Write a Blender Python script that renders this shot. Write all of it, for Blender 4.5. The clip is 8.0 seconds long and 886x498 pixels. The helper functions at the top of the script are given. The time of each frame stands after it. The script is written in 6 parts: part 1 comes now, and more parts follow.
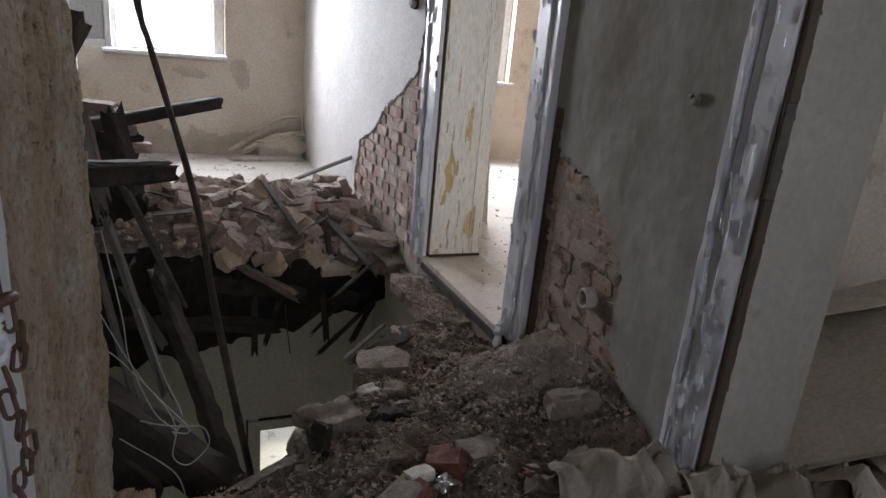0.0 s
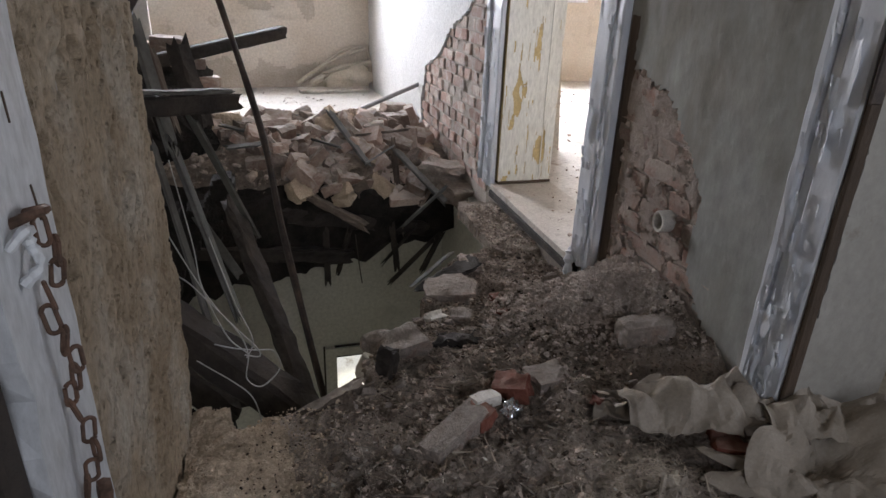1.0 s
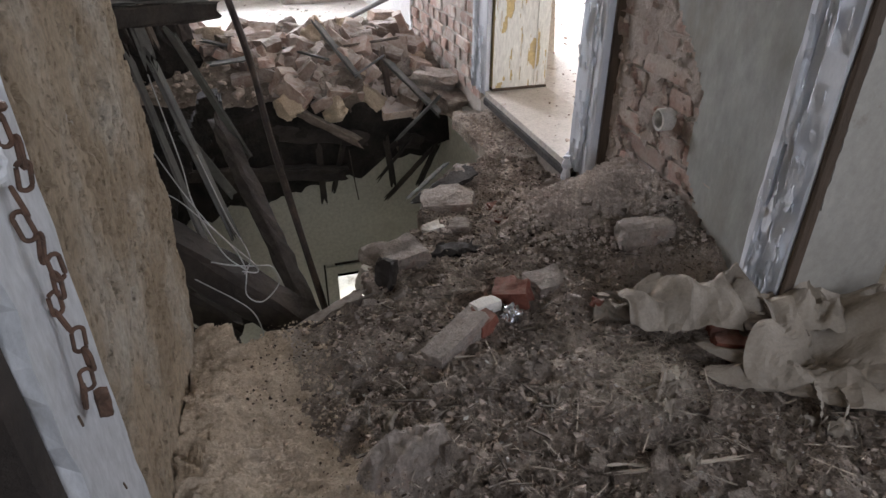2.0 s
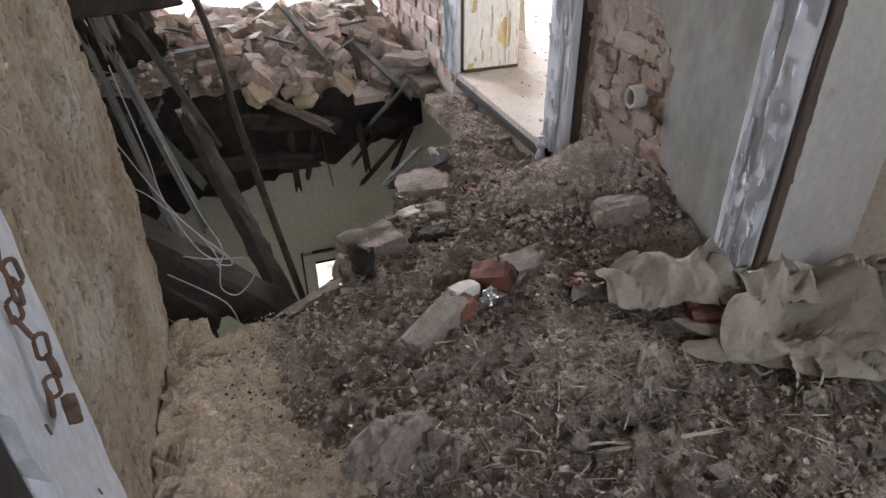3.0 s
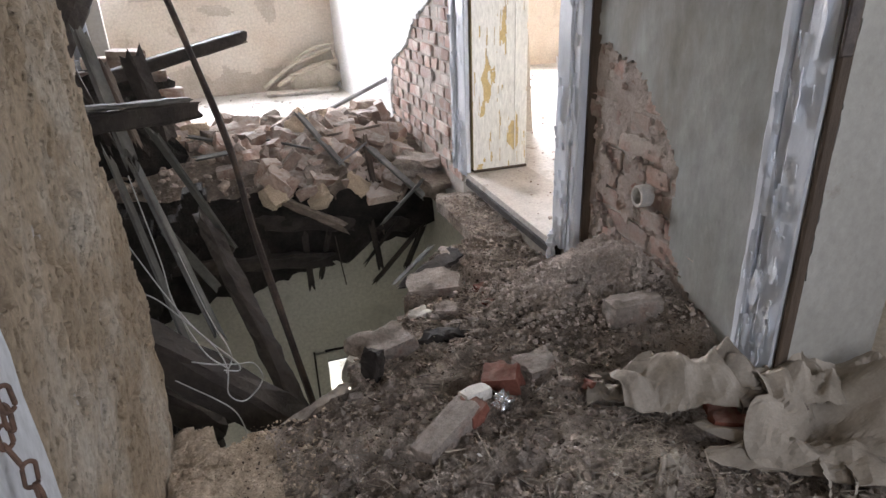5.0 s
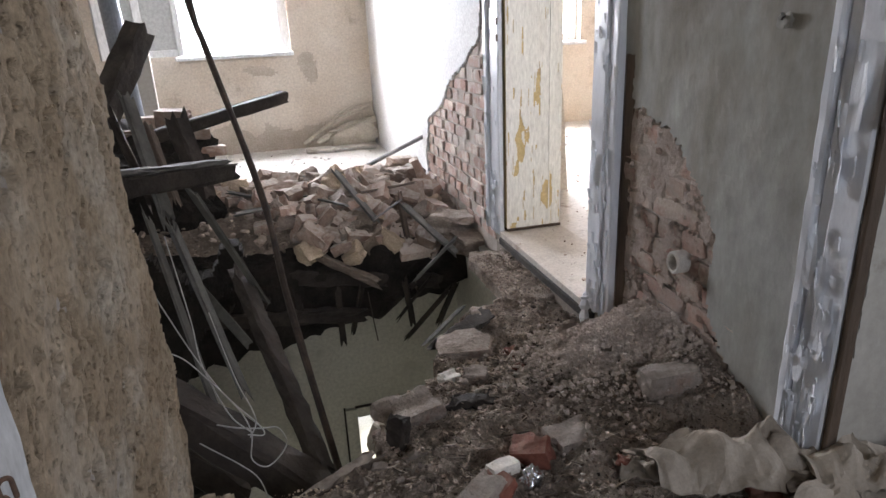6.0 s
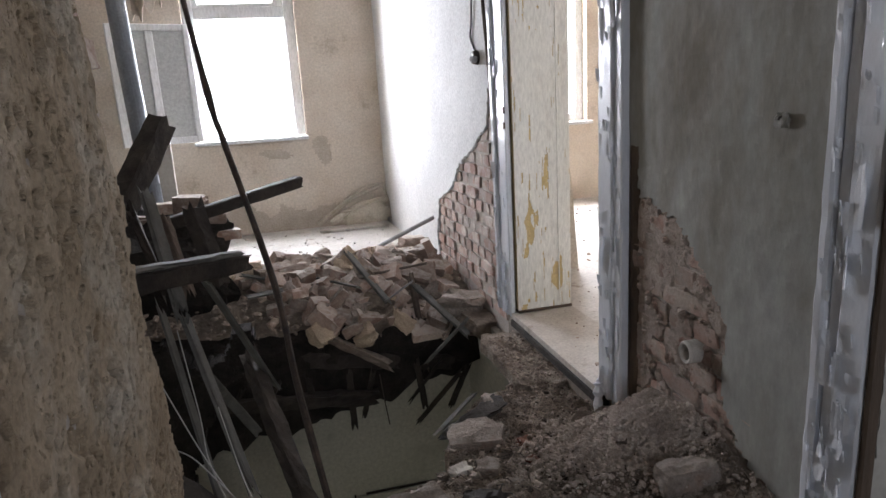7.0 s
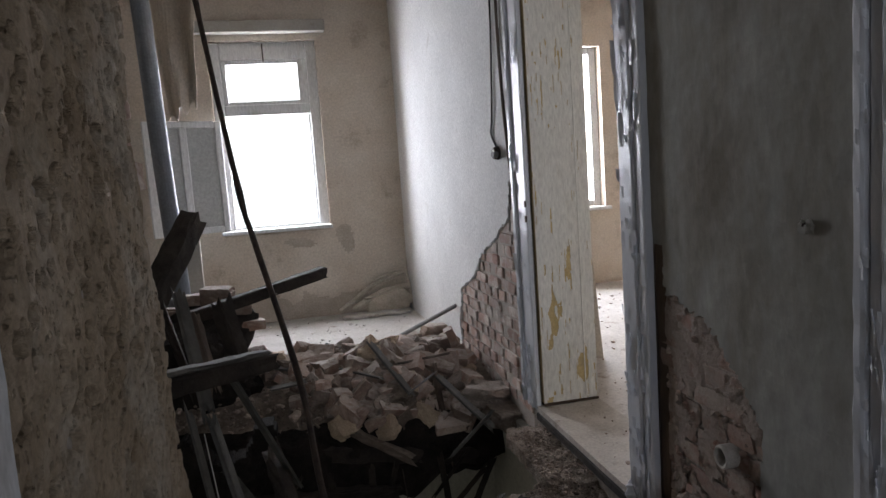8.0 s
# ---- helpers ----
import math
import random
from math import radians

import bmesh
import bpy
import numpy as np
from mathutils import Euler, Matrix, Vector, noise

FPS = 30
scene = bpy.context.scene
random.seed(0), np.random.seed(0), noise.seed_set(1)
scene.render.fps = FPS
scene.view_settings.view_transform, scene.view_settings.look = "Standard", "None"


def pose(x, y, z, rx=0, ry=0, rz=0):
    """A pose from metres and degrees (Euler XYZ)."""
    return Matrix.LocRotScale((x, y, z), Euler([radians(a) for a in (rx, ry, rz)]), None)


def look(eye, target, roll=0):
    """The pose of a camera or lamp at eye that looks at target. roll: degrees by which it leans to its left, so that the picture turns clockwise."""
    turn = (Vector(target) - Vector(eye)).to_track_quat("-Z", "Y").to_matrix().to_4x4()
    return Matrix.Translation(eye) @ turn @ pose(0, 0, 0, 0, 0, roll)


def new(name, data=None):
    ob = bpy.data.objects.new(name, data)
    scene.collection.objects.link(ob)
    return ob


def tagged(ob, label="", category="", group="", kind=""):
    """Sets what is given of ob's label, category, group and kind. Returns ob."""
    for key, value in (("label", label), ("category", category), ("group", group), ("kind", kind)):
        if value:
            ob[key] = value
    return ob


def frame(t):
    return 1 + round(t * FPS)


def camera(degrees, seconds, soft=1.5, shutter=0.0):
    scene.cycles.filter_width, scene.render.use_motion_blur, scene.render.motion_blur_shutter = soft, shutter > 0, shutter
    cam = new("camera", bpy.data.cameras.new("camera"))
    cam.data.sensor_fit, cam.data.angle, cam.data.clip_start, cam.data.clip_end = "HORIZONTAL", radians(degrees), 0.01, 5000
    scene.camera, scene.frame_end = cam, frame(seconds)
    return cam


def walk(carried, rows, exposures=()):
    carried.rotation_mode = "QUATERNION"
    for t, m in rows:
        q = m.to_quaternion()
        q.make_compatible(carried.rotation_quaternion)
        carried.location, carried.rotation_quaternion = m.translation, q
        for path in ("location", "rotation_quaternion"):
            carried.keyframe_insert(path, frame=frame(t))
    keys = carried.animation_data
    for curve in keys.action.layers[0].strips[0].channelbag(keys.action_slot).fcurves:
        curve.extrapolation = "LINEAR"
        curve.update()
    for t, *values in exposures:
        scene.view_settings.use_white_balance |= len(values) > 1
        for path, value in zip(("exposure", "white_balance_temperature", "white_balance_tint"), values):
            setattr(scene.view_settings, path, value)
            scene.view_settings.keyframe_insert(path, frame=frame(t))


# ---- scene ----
cam = camera(68.9, 8.0)
PATH = [
    (0, (0.188, 0.152, 1.181), (0.93, 1.911, 0.585), 5.3),
    (0.5, (0.216, 0.173, 1.16), (0.834, 1.944, 0.467), 3.9),
    (1, (0.232, 0.191, 1.138), (0.749, 1.947, 0.333), 2.2),
    (1.5, (0.241, 0.199, 1.115), (0.731, 1.901, 0.187), 0.7),
    (2, (0.243, 0.206, 1.1), (0.736, 1.847, 0.068), 0.1),
    (3.3, (0.254, 0.221, 1.099), (0.831, 1.804, 0.02), -0.8),
    (3.5, (0.252, 0.222, 1.101), (0.857, 1.819, 0.06), -0.9),
    (4, (0.248, 0.223, 1.099), (0.861, 1.855, 0.119), -1.7),
    (4.5, (0.264, 0.227, 1.11), (0.85, 1.913, 0.208), -2.1),
    (5.8, (0.292, 0.248, 1.13), (0.783, 2.054, 0.424), -2.5),
    (6, (0.303, 0.256, 1.144), (0.773, 2.08, 0.471), -2.6),
    (6.5, (0.31, 0.256, 1.175), (0.755, 2.119, 0.598), -2.8),
    (7, (0.318, 0.256, 1.209), (0.775, 2.148, 0.748), -3.4),
    (7.5, (0.317, 0.254, 1.242), (0.765, 2.168, 0.87), -4.0),
    (8, (0.297, 0.249, 1.282), (0.721, 2.192, 1.066), -4.0),
]
walk(cam, [(t, look(eye, target, roll)) for t, eye, target, roll in PATH],
     [(0.0, -0.4), (1.0, 0.12), (2.0, 0.55), (3.5, 0.95), (4.5, 0.96), (6.0, 0.58), (6.5, 0.36), (7.0, 0.02), (7.5, -0.42), (8.0, -0.98)])

# ---- world and light ----
world = bpy.data.worlds.new("world")
scene.world = world
world.use_nodes = True
wn = world.node_tree
sky = wn.nodes.new("ShaderNodeTexSky")
sky.sky_type = 'NISHITA'
sky.sun_disc = False
sky.sun_elevation = radians(40)
sky.sun_rotation = radians(20)
wn.links.new(sky.outputs[0], wn.nodes["Background"].inputs[0])
wn.nodes["Background"].inputs[1].default_value = 0.10


def window_light(name, x, y, z, w, h, rx, rz, watts, color=(0.865, 0.89, 1.0)):
    data = bpy.data.lights.new(name, 'AREA')
    data.shape, data.size, data.size_y, data.energy, data.color = 'RECTANGLE', w, h, watts, color
    ob = new(name, data)
    ob.matrix_world = pose(x, y, z, rx, 0, rz)
    return ob


# daylight in the openings: far room, side room, the hall behind the camera, the room on the ground floor, and one added
# fill below
window_light("daylight_far", 0.10, 7.34, 1.85, 1.25, 2.1, -90, 0, 470)
window_light("daylight_side", 3.10, 7.34, 1.7, 1.2, 1.9, -90, 0, 720)
window_light("daylight_back", 0.9, -2.38, 1.75, 1.5, 1.5, 90, 0, 32)
window_light("daylight_near_room", 4.72, -0.2, 1.65, 2.0, 1.5, 90, 90, 46)
window_light("daylight_below", 1.6, 7.18, -2.4, 1.6, 1.5, -90, 0, 55, (1.0, 0.99, 0.86))
# unseen fill lamp, added to brighten the ground-floor wall
window_light("fill_below_side", -1.5, 2.6, -1.9, 1.2, 1.3, 90, -90, 4, (1.0, 0.98, 0.87))

# ---- materials ----
def mat(name, c1, c2, rough=0.85, scale=6.0, detail=60.0, bump=0.3, dist=0.01, c3=None, c3_scale=2.0, c3_lo=0.55, c3_hi=0.7,
        stretch=(1, 1, 1), metal=0.0, island=0.0, objrand=0.0, pits=0.0, pit_scale=40.0, dust=0.0, dust_col=(0.42, 0.37, 0.31), grain_lo=0.72, grain_hi=1.22):
    """Two tones mixed by noise at a large and a fine scale, an optional third tone in stains, relief, dust on upward faces."""
    m = bpy.data.materials.new(name)
    m.use_nodes = True
    nt = m.node_tree
    N, L = nt.nodes, nt.links
    bsdf = N["Principled BSDF"]
    tc = N.new("ShaderNodeTexCoord")
    mp = N.new("ShaderNodeMapping")
    mp.inputs["Scale"].default_value = stretch
    L.new(tc.outputs["Object"], mp.inputs["Vector"])
    src = mp.outputs["Vector"]
    if objrand:
        oi0 = N.new("ShaderNodeObjectInfo")
        off = N.new("ShaderNodeVectorMath")
        off.operation = 'MULTIPLY_ADD'
        comb = N.new("ShaderNodeCombineXYZ")
        for k in range(3):
            L.new(oi0.outputs["Random"], comb.inputs[k])
        off.inputs[1].default_value = (17.0, 9.0, 23.0)
        L.new(comb.outputs[0], off.inputs[0])
        L.new(src, off.inputs[2])
        src = off.outputs[0]

    def noise_node(sc, det=6.0, rough_=0.6):
        n = N.new("ShaderNodeTexNoise")
        n.inputs["Scale"].default_value = sc
        n.inputs["Detail"].default_value = det
        n.inputs["Roughness"].default_value = rough_
        L.new(src, n.inputs["Vector"])
        return n.outputs["Fac"]

    def ramp(fac, lo, hi):
        r = N.new("ShaderNodeMapRange")
        r.inputs["From Min"].default_value, r.inputs["From Max"].default_value = lo, hi
        L.new(fac, r.inputs["Value"])
        return r.outputs["Result"]

    def mix(fac, a, b, kind='MIX'):
        x = N.new("ShaderNodeMix")
        x.data_type, x.blend_type = 'RGBA', kind
        for val, sock in ((fac, x.inputs[0]), (a, x.inputs[6]), (b, x.inputs[7])):
            if isinstance(val, (int, float)):
                sock.default_value = val
            elif isinstance(val, tuple):
                sock.default_value = (*val, 1)
            else:
                L.new(val, sock)
        return x.outputs[2]

    big = ramp(noise_node(scale), 0.32, 0.68)
    fine = noise_node(detail, 8.0, 0.7)
    col = mix(big, c1, c2)
    if c3:
        col = mix(ramp(noise_node(c3_scale, 8.0, 0.65), c3_lo, c3_hi), col, c3)
    grain = N.new("ShaderNodeMapRange")
    grain.inputs["From Min"].default_value, grain.inputs["From Max"].default_value = 0.25, 0.75
    grain.inputs["To Min"].default_value, grain.inputs["To Max"].default_value = grain_lo, grain_hi
    L.new(fine, grain.inputs["Value"])
    vm = N.new("ShaderNodeVectorMath")
    vm.operation = 'SCALE'
    L.new(col, vm.inputs[0])
    L.new(grain.outputs["Result"], vm.inputs["Scale"])
    col = vm.outputs[0]
    if island or objrand:
        if island:
            rnd = N.new("ShaderNodeNewGeometry").outputs["Random Per Island"]
        else:
            rnd = N.new("ShaderNodeObjectInfo").outputs["Random"]
        amt = max(island, objrand)
        mr = N.new("ShaderNodeMapRange")
        mr.inputs["To Min"].default_value, mr.inputs["To Max"].default_value = 1 - amt, 1 + amt
        L.new(rnd, mr.inputs["Value"])
        vs = N.new("ShaderNodeVectorMath")
        vs.operation = 'SCALE'
        L.new(col, vs.inputs[0])
        L.new(mr.outputs["Result"], vs.inputs["Scale"])
        col = vs.outputs[0]
    height = fine
    if pits:
        vo = N.new("ShaderNodeTexVoronoi")
        vo.inputs["Scale"].default_value = pit_scale
        L.new(src, vo.inputs["Vector"])
        pit = ramp(vo.outputs["Distance"], 0.05, 0.32)
        keep = ramp(noise_node(pit_scale * 0.35, 3.0), 0.42, 0.58)
        mx = N.new("ShaderNodeMath")
        mx.operation = 'MAXIMUM'
        L.new(pit, mx.inputs[0])
        L.new(keep, mx.inputs[1])
        ma = N.new("ShaderNodeMath")
        ma.operation = 'MULTIPLY_ADD'
        L.new(mx.outputs[0], ma.inputs[0])
        ma.inputs[1].default_value = pits
        L.new(fine, ma.inputs[2])
        height = ma.outputs[0]
    if dust:
        geo = N.new("ShaderNodeNewGeometry")
        sp = N.new("ShaderNodeSeparateXYZ")
        L.new(geo.outputs["Normal"], sp.inputs[0])
        up = ramp(sp.outputs["Z"], 0.25, 0.9)
        mu = N.new("ShaderNodeMath")
        mu.operation = 'MULTIPLY'
        L.new(up, mu.inputs[0])
        mu.inputs[1].default_value = dust
        mul = N.new("ShaderNodeMath")
        mul.operation = 'MULTIPLY'
        L.new(mu.outputs[0], mul.inputs[0])
        L.new(ramp(noise_node(detail * 0.4, 6.0), 0.25, 0.6), mul.inputs[1])
        col = mix(mul.outputs[0], col, dust_col)
    L.new(col, bsdf.inputs["Base Color"])
    bsdf.inputs["Roughness"].default_value = rough
    bsdf.inputs["Metallic"].default_value = metal
    bsdf.inputs["Specular IOR Level"].default_value = 0.3
    bp = N.new("ShaderNodeBump")
    bp.inputs["Strength"].default_value = bump
    bp.inputs["Distance"].default_value = dist
    L.new(height, bp.inputs["Height"])
    L.new(bp.outputs[0], bsdf.inputs["Normal"])
    return m


M_PIER = mat("rough_plaster", (0.27, 0.203, 0.133), (0.40, 0.318, 0.228), 0.95, 4.0, 70, 0.9, 0.010, (0.45, 0.40, 0.33), 3.0, 0.5, 0.7, pits=1.2, pit_scale=60, grain_lo=0.62, grain_hi=1.3)
M_HALL = mat("grey_plaster", (0.29, 0.291, 0.268), (0.405, 0.405, 0.382), 0.9, 5.0, 26, 0.2, 0.005, (0.195, 0.172, 0.137), 1.7, 0.42, 0.66, stretch=(1, 1, 0.42), grain_lo=0.80, grain_hi=1.16)
M_WHITE = mat("white_plaster", (0.70, 0.70, 0.69), (0.80, 0.80, 0.79), 0.9, 2.0, 60, 0.35, 0.006, (0.55, 0.53, 0.50), 4.0, 0.62, 0.8)
M_FAR = mat("beige_plaster", (0.55, 0.47, 0.38), (0.64, 0.58, 0.50), 0.92, 2.4, 50, 0.35, 0.006, (0.38, 0.32, 0.25), 3.1, 0.58, 0.72)
M_JAMB = mat("cream_plaster", (0.35, 0.332, 0.292), (0.42, 0.40, 0.358), 0.88, 2.5, 40, 0.3, 0.004, (0.25, 0.22, 0.175), 6.0, 0.62, 0.76, pits=0.8, pit_scale=22, grain_lo=0.88, grain_hi=1.09)
M_MORTAR = mat("mortar", (0.36, 0.315, 0.275), (0.47, 0.42, 0.37), 0.95, 9.0, 120, 0.8, 0.008)
M_BRICKW = mat("wall_brick", (0.33, 0.205, 0.168), (0.43, 0.325, 0.275), 0.92, 5.0, 80, 0.5, 0.005, (0.55, 0.50, 0.45), 7.0, 0.44, 0.62, objrand=0.22)
M_BRICKH = mat("dusty_brick", (0.24, 0.15, 0.115), (0.37, 0.285, 0.235), 0.94, 6.0, 70, 0.7, 0.006, (0.50, 0.44, 0.385), 9.0, 0.46, 0.7, objrand=0.5, dust=0.85, dust_col=(0.56, 0.51, 0.46))
M_SMEAR = mat("mortar_smeared_brick", (0.30, 0.175, 0.14), (0.36, 0.265, 0.22), 0.94, 5.0, 80, 0.8, 0.008, (0.37, 0.31, 0.262), 9.0, 0.40, 0.56, objrand=0.2)
M_UNDER = mat("brown_undercoat", (0.32, 0.255, 0.215), (0.43, 0.36, 0.31), 0.95, 8.0, 90, 1.0, 0.012)
M_FARU = mat("bare_far_render", (0.42, 0.36, 0.29), (0.52, 0.46, 0.39), 0.95, 5.0, 70, 0.6, 0.01)
# near-black puts the shade under the heap and behind timbers into the colour
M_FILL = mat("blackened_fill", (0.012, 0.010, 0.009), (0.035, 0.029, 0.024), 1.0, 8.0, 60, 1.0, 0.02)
M_BRICKR = mat("red_brick", (0.19, 0.062, 0.043), (0.26, 0.10, 0.07), 0.93, 9.0, 90, 0.6, 0.005, dust=0.3)
M_BRICKG = mat("grey_mortared_brick", (0.25, 0.205, 0.172), (0.40, 0.345, 0.30), 0.95, 14.0, 80, 1.0, 0.012, (0.27, 0.175, 0.135), 7.0, 0.56, 0.68, dust=0.35, dust_col=(0.47, 0.415, 0.365), grain_lo=0.6, grain_hi=1.3)
M_DEBRIS = mat("debris_soil", (0.14, 0.105, 0.081), (0.43, 0.355, 0.29), 0.97, 12.0, 130, 1.0, 0.03, (0.56, 0.48, 0.41), 3.6, 0.46, 0.66, grain_lo=0.42, grain_hi=1.65)
M_CHIP = mat("rubble_chips", (0.17, 0.128, 0.10), (0.44, 0.365, 0.305), 0.95, 30.0, 200, 0.5, 0.004, island=0.5, dust=0.3, dust_col=(0.45, 0.385, 0.33))
M_CHIPD = mat("dark_chips", (0.09, 0.065, 0.05), (0.16, 0.12, 0.09), 0.95, 30.0, 200, 0.5, 0.004, island=0.6)
M_CHIPL = mat("pale_chips", (0.50, 0.47, 0.42), (0.60, 0.57, 0.52), 0.95, 30.0, 200, 0.4, 0.004, island=0.3)
M_SANDG = mat("grey_sand", (0.46, 0.385, 0.33), (0.62, 0.535, 0.465), 0.97, 9.0, 130, 0.9, 0.014, grain_lo=0.58, grain_hi=1.35)
M_SAND = mat("sand", (0.48, 0.38, 0.275), (0.63, 0.515, 0.39), 0.97, 6.0, 130, 0.9, 0.014, (0.34, 0.275, 0.21), 6.0, 0.54, 0.72, grain_lo=0.62, grain_hi=1.35)
M_MOUND = mat("dark_rubble", (0.13, 0.10, 0.08), (0.25, 0.20, 0.16), 0.97, 8.0, 70, 1.0, 0.02, dust=0.6, dust_col=(0.40, 0.34, 0.28))
M_CHAR = mat("charred_timber", (0.020, 0.017, 0.015), (0.060, 0.048, 0.040), 0.85, 6.0, 40, 0.9, 0.01, stretch=(1, 1, 1), dust=0.08, dust_col=(0.26, 0.24, 0.22))
M_WOOD = mat("grey_weathered_wood", (0.065, 0.064, 0.058), (0.14, 0.137, 0.127), 0.85, 5.0, 60, 0.6, 0.006, dust=0.3, dust_col=(0.36, 0.35, 0.33))
M_LATH = mat("old_brown_lath", (0.09, 0.068, 0.055), (0.17, 0.135, 0.11), 0.88, 6.0, 60, 0.6, 0.006, dust=0.5)
M_IRON = mat("rusty_iron", (0.035, 0.03, 0.03), (0.10, 0.075, 0.06), 0.6, 12.0, 90, 0.4, 0.003, metal=0.4)
M_STEEL = mat("grey_steel", (0.22, 0.22, 0.22), (0.32, 0.31, 0.30), 0.5, 12.0, 90, 0.3, 0.003, metal=0.5)
M_CHAIN = mat("rusty_chain", (0.09, 0.06, 0.045), (0.17, 0.10, 0.07), 0.75, 60.0, 200, 0.4, 0.002, metal=0.4)
M_PAINTB = mat("bluish_gloss_paint", (0.62, 0.645, 0.685), (0.73, 0.75, 0.785), 0.30, 5.0, 60, 0.25, 0.004, (0.40, 0.385, 0.36), 11.0, 0.69, 0.73, stretch=(1, 1, 0.35), grain_lo=0.9, grain_hi=1.08)
M_PAINTW = mat("white_gloss_paint", (0.66, 0.67, 0.67), (0.75, 0.76, 0.76), 0.45, 5.0, 60, 0.25, 0.003, (0.55, 0.54, 0.5), 6.0, 0.6, 0.75, stretch=(1, 1, 0.3))
M_PAINTD = mat("cream_door_paint", (0.66, 0.66, 0.61), (0.74, 0.74, 0.69), 0.5, 4.0, 80, 0.35, 0.003, (0.52, 0.50, 0.44), 7.0, 0.6, 0.75, stretch=(1, 1, 0.25))
M_OCHRE = mat("ochre_underpaint", (0.50, 0.38, 0.17), (0.58, 0.46, 0.24), 0.7, 12.0, 90, 0.3, 0.003, (0.36, 0.29, 0.2), 9.0, 0.55, 0.7)
M_FRAMEW = mat("brown_bare_wood", (0.055, 0.04, 0.028), (0.12, 0.085, 0.06), 0.85, 8.0, 60, 0.6, 0.006, stretch=(1, 1, 0.2))
M_THRES = mat("dusty_floor_board", (0.44, 0.40, 0.35), (0.55, 0.51, 0.46), 0.9, 6.0, 60, 0.5, 0.006, (0.32, 0.27, 0.22), 5.0, 0.55, 0.7)
M_FLOORL = mat("pale_dusty_floor", (0.52, 0.49, 0.45), (0.64, 0.61, 0.57), 0.92, 4.0, 50, 0.5, 0.01, (0.34, 0.29, 0.24), 5.0, 0.58, 0.68)
M_CLOTH = mat("soiled_canvas", (0.32, 0.275, 0.222), (0.41, 0.36, 0.298), 0.8, 6.0, 120, 0.25, 0.003, (0.22, 0.185, 0.148), 5.0, 0.50, 0.70, grain_lo=0.82, grain_hi=1.14)
M_SHEET = mat("cream_sheet", (0.45, 0.40, 0.32), (0.54, 0.49, 0.41), 0.7, 4.0, 60, 0.2, 0.004, (0.33, 0.28, 0.21), 3.0, 0.55, 0.7)
M_LOW = mat("ground_floor_paint", (0.48, 0.465, 0.405), (0.56, 0.545, 0.485), 0.85, 2.0, 40, 0.3, 0.004, (0.32, 0.30, 0.26), 2.5, 0.58, 0.75)
M_WIRE = mat("pale_cable", (0.40, 0.40, 0.385), (0.50, 0.50, 0.48), 0.5, 20, 90, 0.1, 0.001)
M_BLACK = mat("black_cable", (0.03, 0.03, 0.03), (0.05, 0.05, 0.05), 0.5, 20, 90, 0.1, 0.001)
M_PIPEB = mat("dark_blue_grey_pipe_paint", (0.16, 0.18, 0.21), (0.21, 0.23, 0.26), 0.28, 6, 60, 0.15, 0.002)
M_STICK = mat("straw_splinters", (0.37, 0.31, 0.245), (0.49, 0.43, 0.35), 0.9, 20, 90, 0.3, 0.003, island=0.45)
M_FOIL = mat("crumpled_foil", (0.75, 0.76, 0.78), (0.85, 0.86, 0.88), 0.18, 20, 90, 0.3, 0.003, metal=0.9)
M_SILL = mat("worn_grey_sill_paint", (0.22, 0.225, 0.215), (0.29, 0.295, 0.28), 0.75, 5.0, 70, 0.2, 0.003, (0.20, 0.17, 0.135), 4.0, 0.46, 0.62)
# unseen ceiling, darkened to keep bounced light off the upper walls
M_CEIL = mat("dark_ceiling", (0.16, 0.135, 0.11), (0.27, 0.235, 0.20), 0.95, 2.0, 50, 0.4, 0.008)
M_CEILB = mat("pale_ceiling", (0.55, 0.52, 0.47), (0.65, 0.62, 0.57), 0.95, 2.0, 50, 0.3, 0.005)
# white paint greyed towards blue, the frame board's shade put into its tone
M_PAINTSH = mat("shaded_white_paint", (0.46, 0.47, 0.485), (0.56, 0.57, 0.58), 0.5, 4.0, 70, 0.2, 0.003, (0.33, 0.32, 0.30), 5.0, 0.60, 0.74, stretch=(1, 1, 0.4))
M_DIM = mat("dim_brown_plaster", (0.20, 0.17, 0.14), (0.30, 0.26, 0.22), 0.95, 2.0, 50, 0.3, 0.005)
M_PANE = mat("dusty_pane", (0.42, 0.43, 0.42), (0.47, 0.48, 0.47), 0.25, 3.0, 40, 0.05, 0.001)
M_BOARDY = mat("yellow_brown_fibreboard", (0.50, 0.45, 0.36), (0.58, 0.53, 0.44), 0.85, 4, 60, 0.2, 0.003)


# ---- mesh helpers ----
def vnoise(x, y, seed=0):
    """Smooth value noise, 0 to 1, on arrays."""
    x, y = np.asarray(x, float), np.asarray(y, float)
    xi, yi = np.floor(x), np.floor(y)
    xf, yf = x - xi, y - yi
    u, v = xf * xf * (3 - 2 * xf), yf * yf * (3 - 2 * yf)

    def h(a, b):
        r = np.sin(a * 127.1 + b * 311.7 + seed * 74.7) * 43758.5453
        return r - np.floor(r)
    return (h(xi, yi) * (1 - u) + h(xi + 1, yi) * u) * (1 - v) + (h(xi, yi + 1) * (1 - u) + h(xi + 1, yi + 1) * u) * v


def fbm(x, y, seed=0, octs=4, gain=0.5):
    total, amp, norm = 0.0, 1.0, 0.0
    for k in range(octs):
        total = total + amp * vnoise(np.asarray(x) * 2 ** k, np.asarray(y) * 2 ** k, seed + 13 * k)
        norm += amp
        amp *= gain
    return total / norm


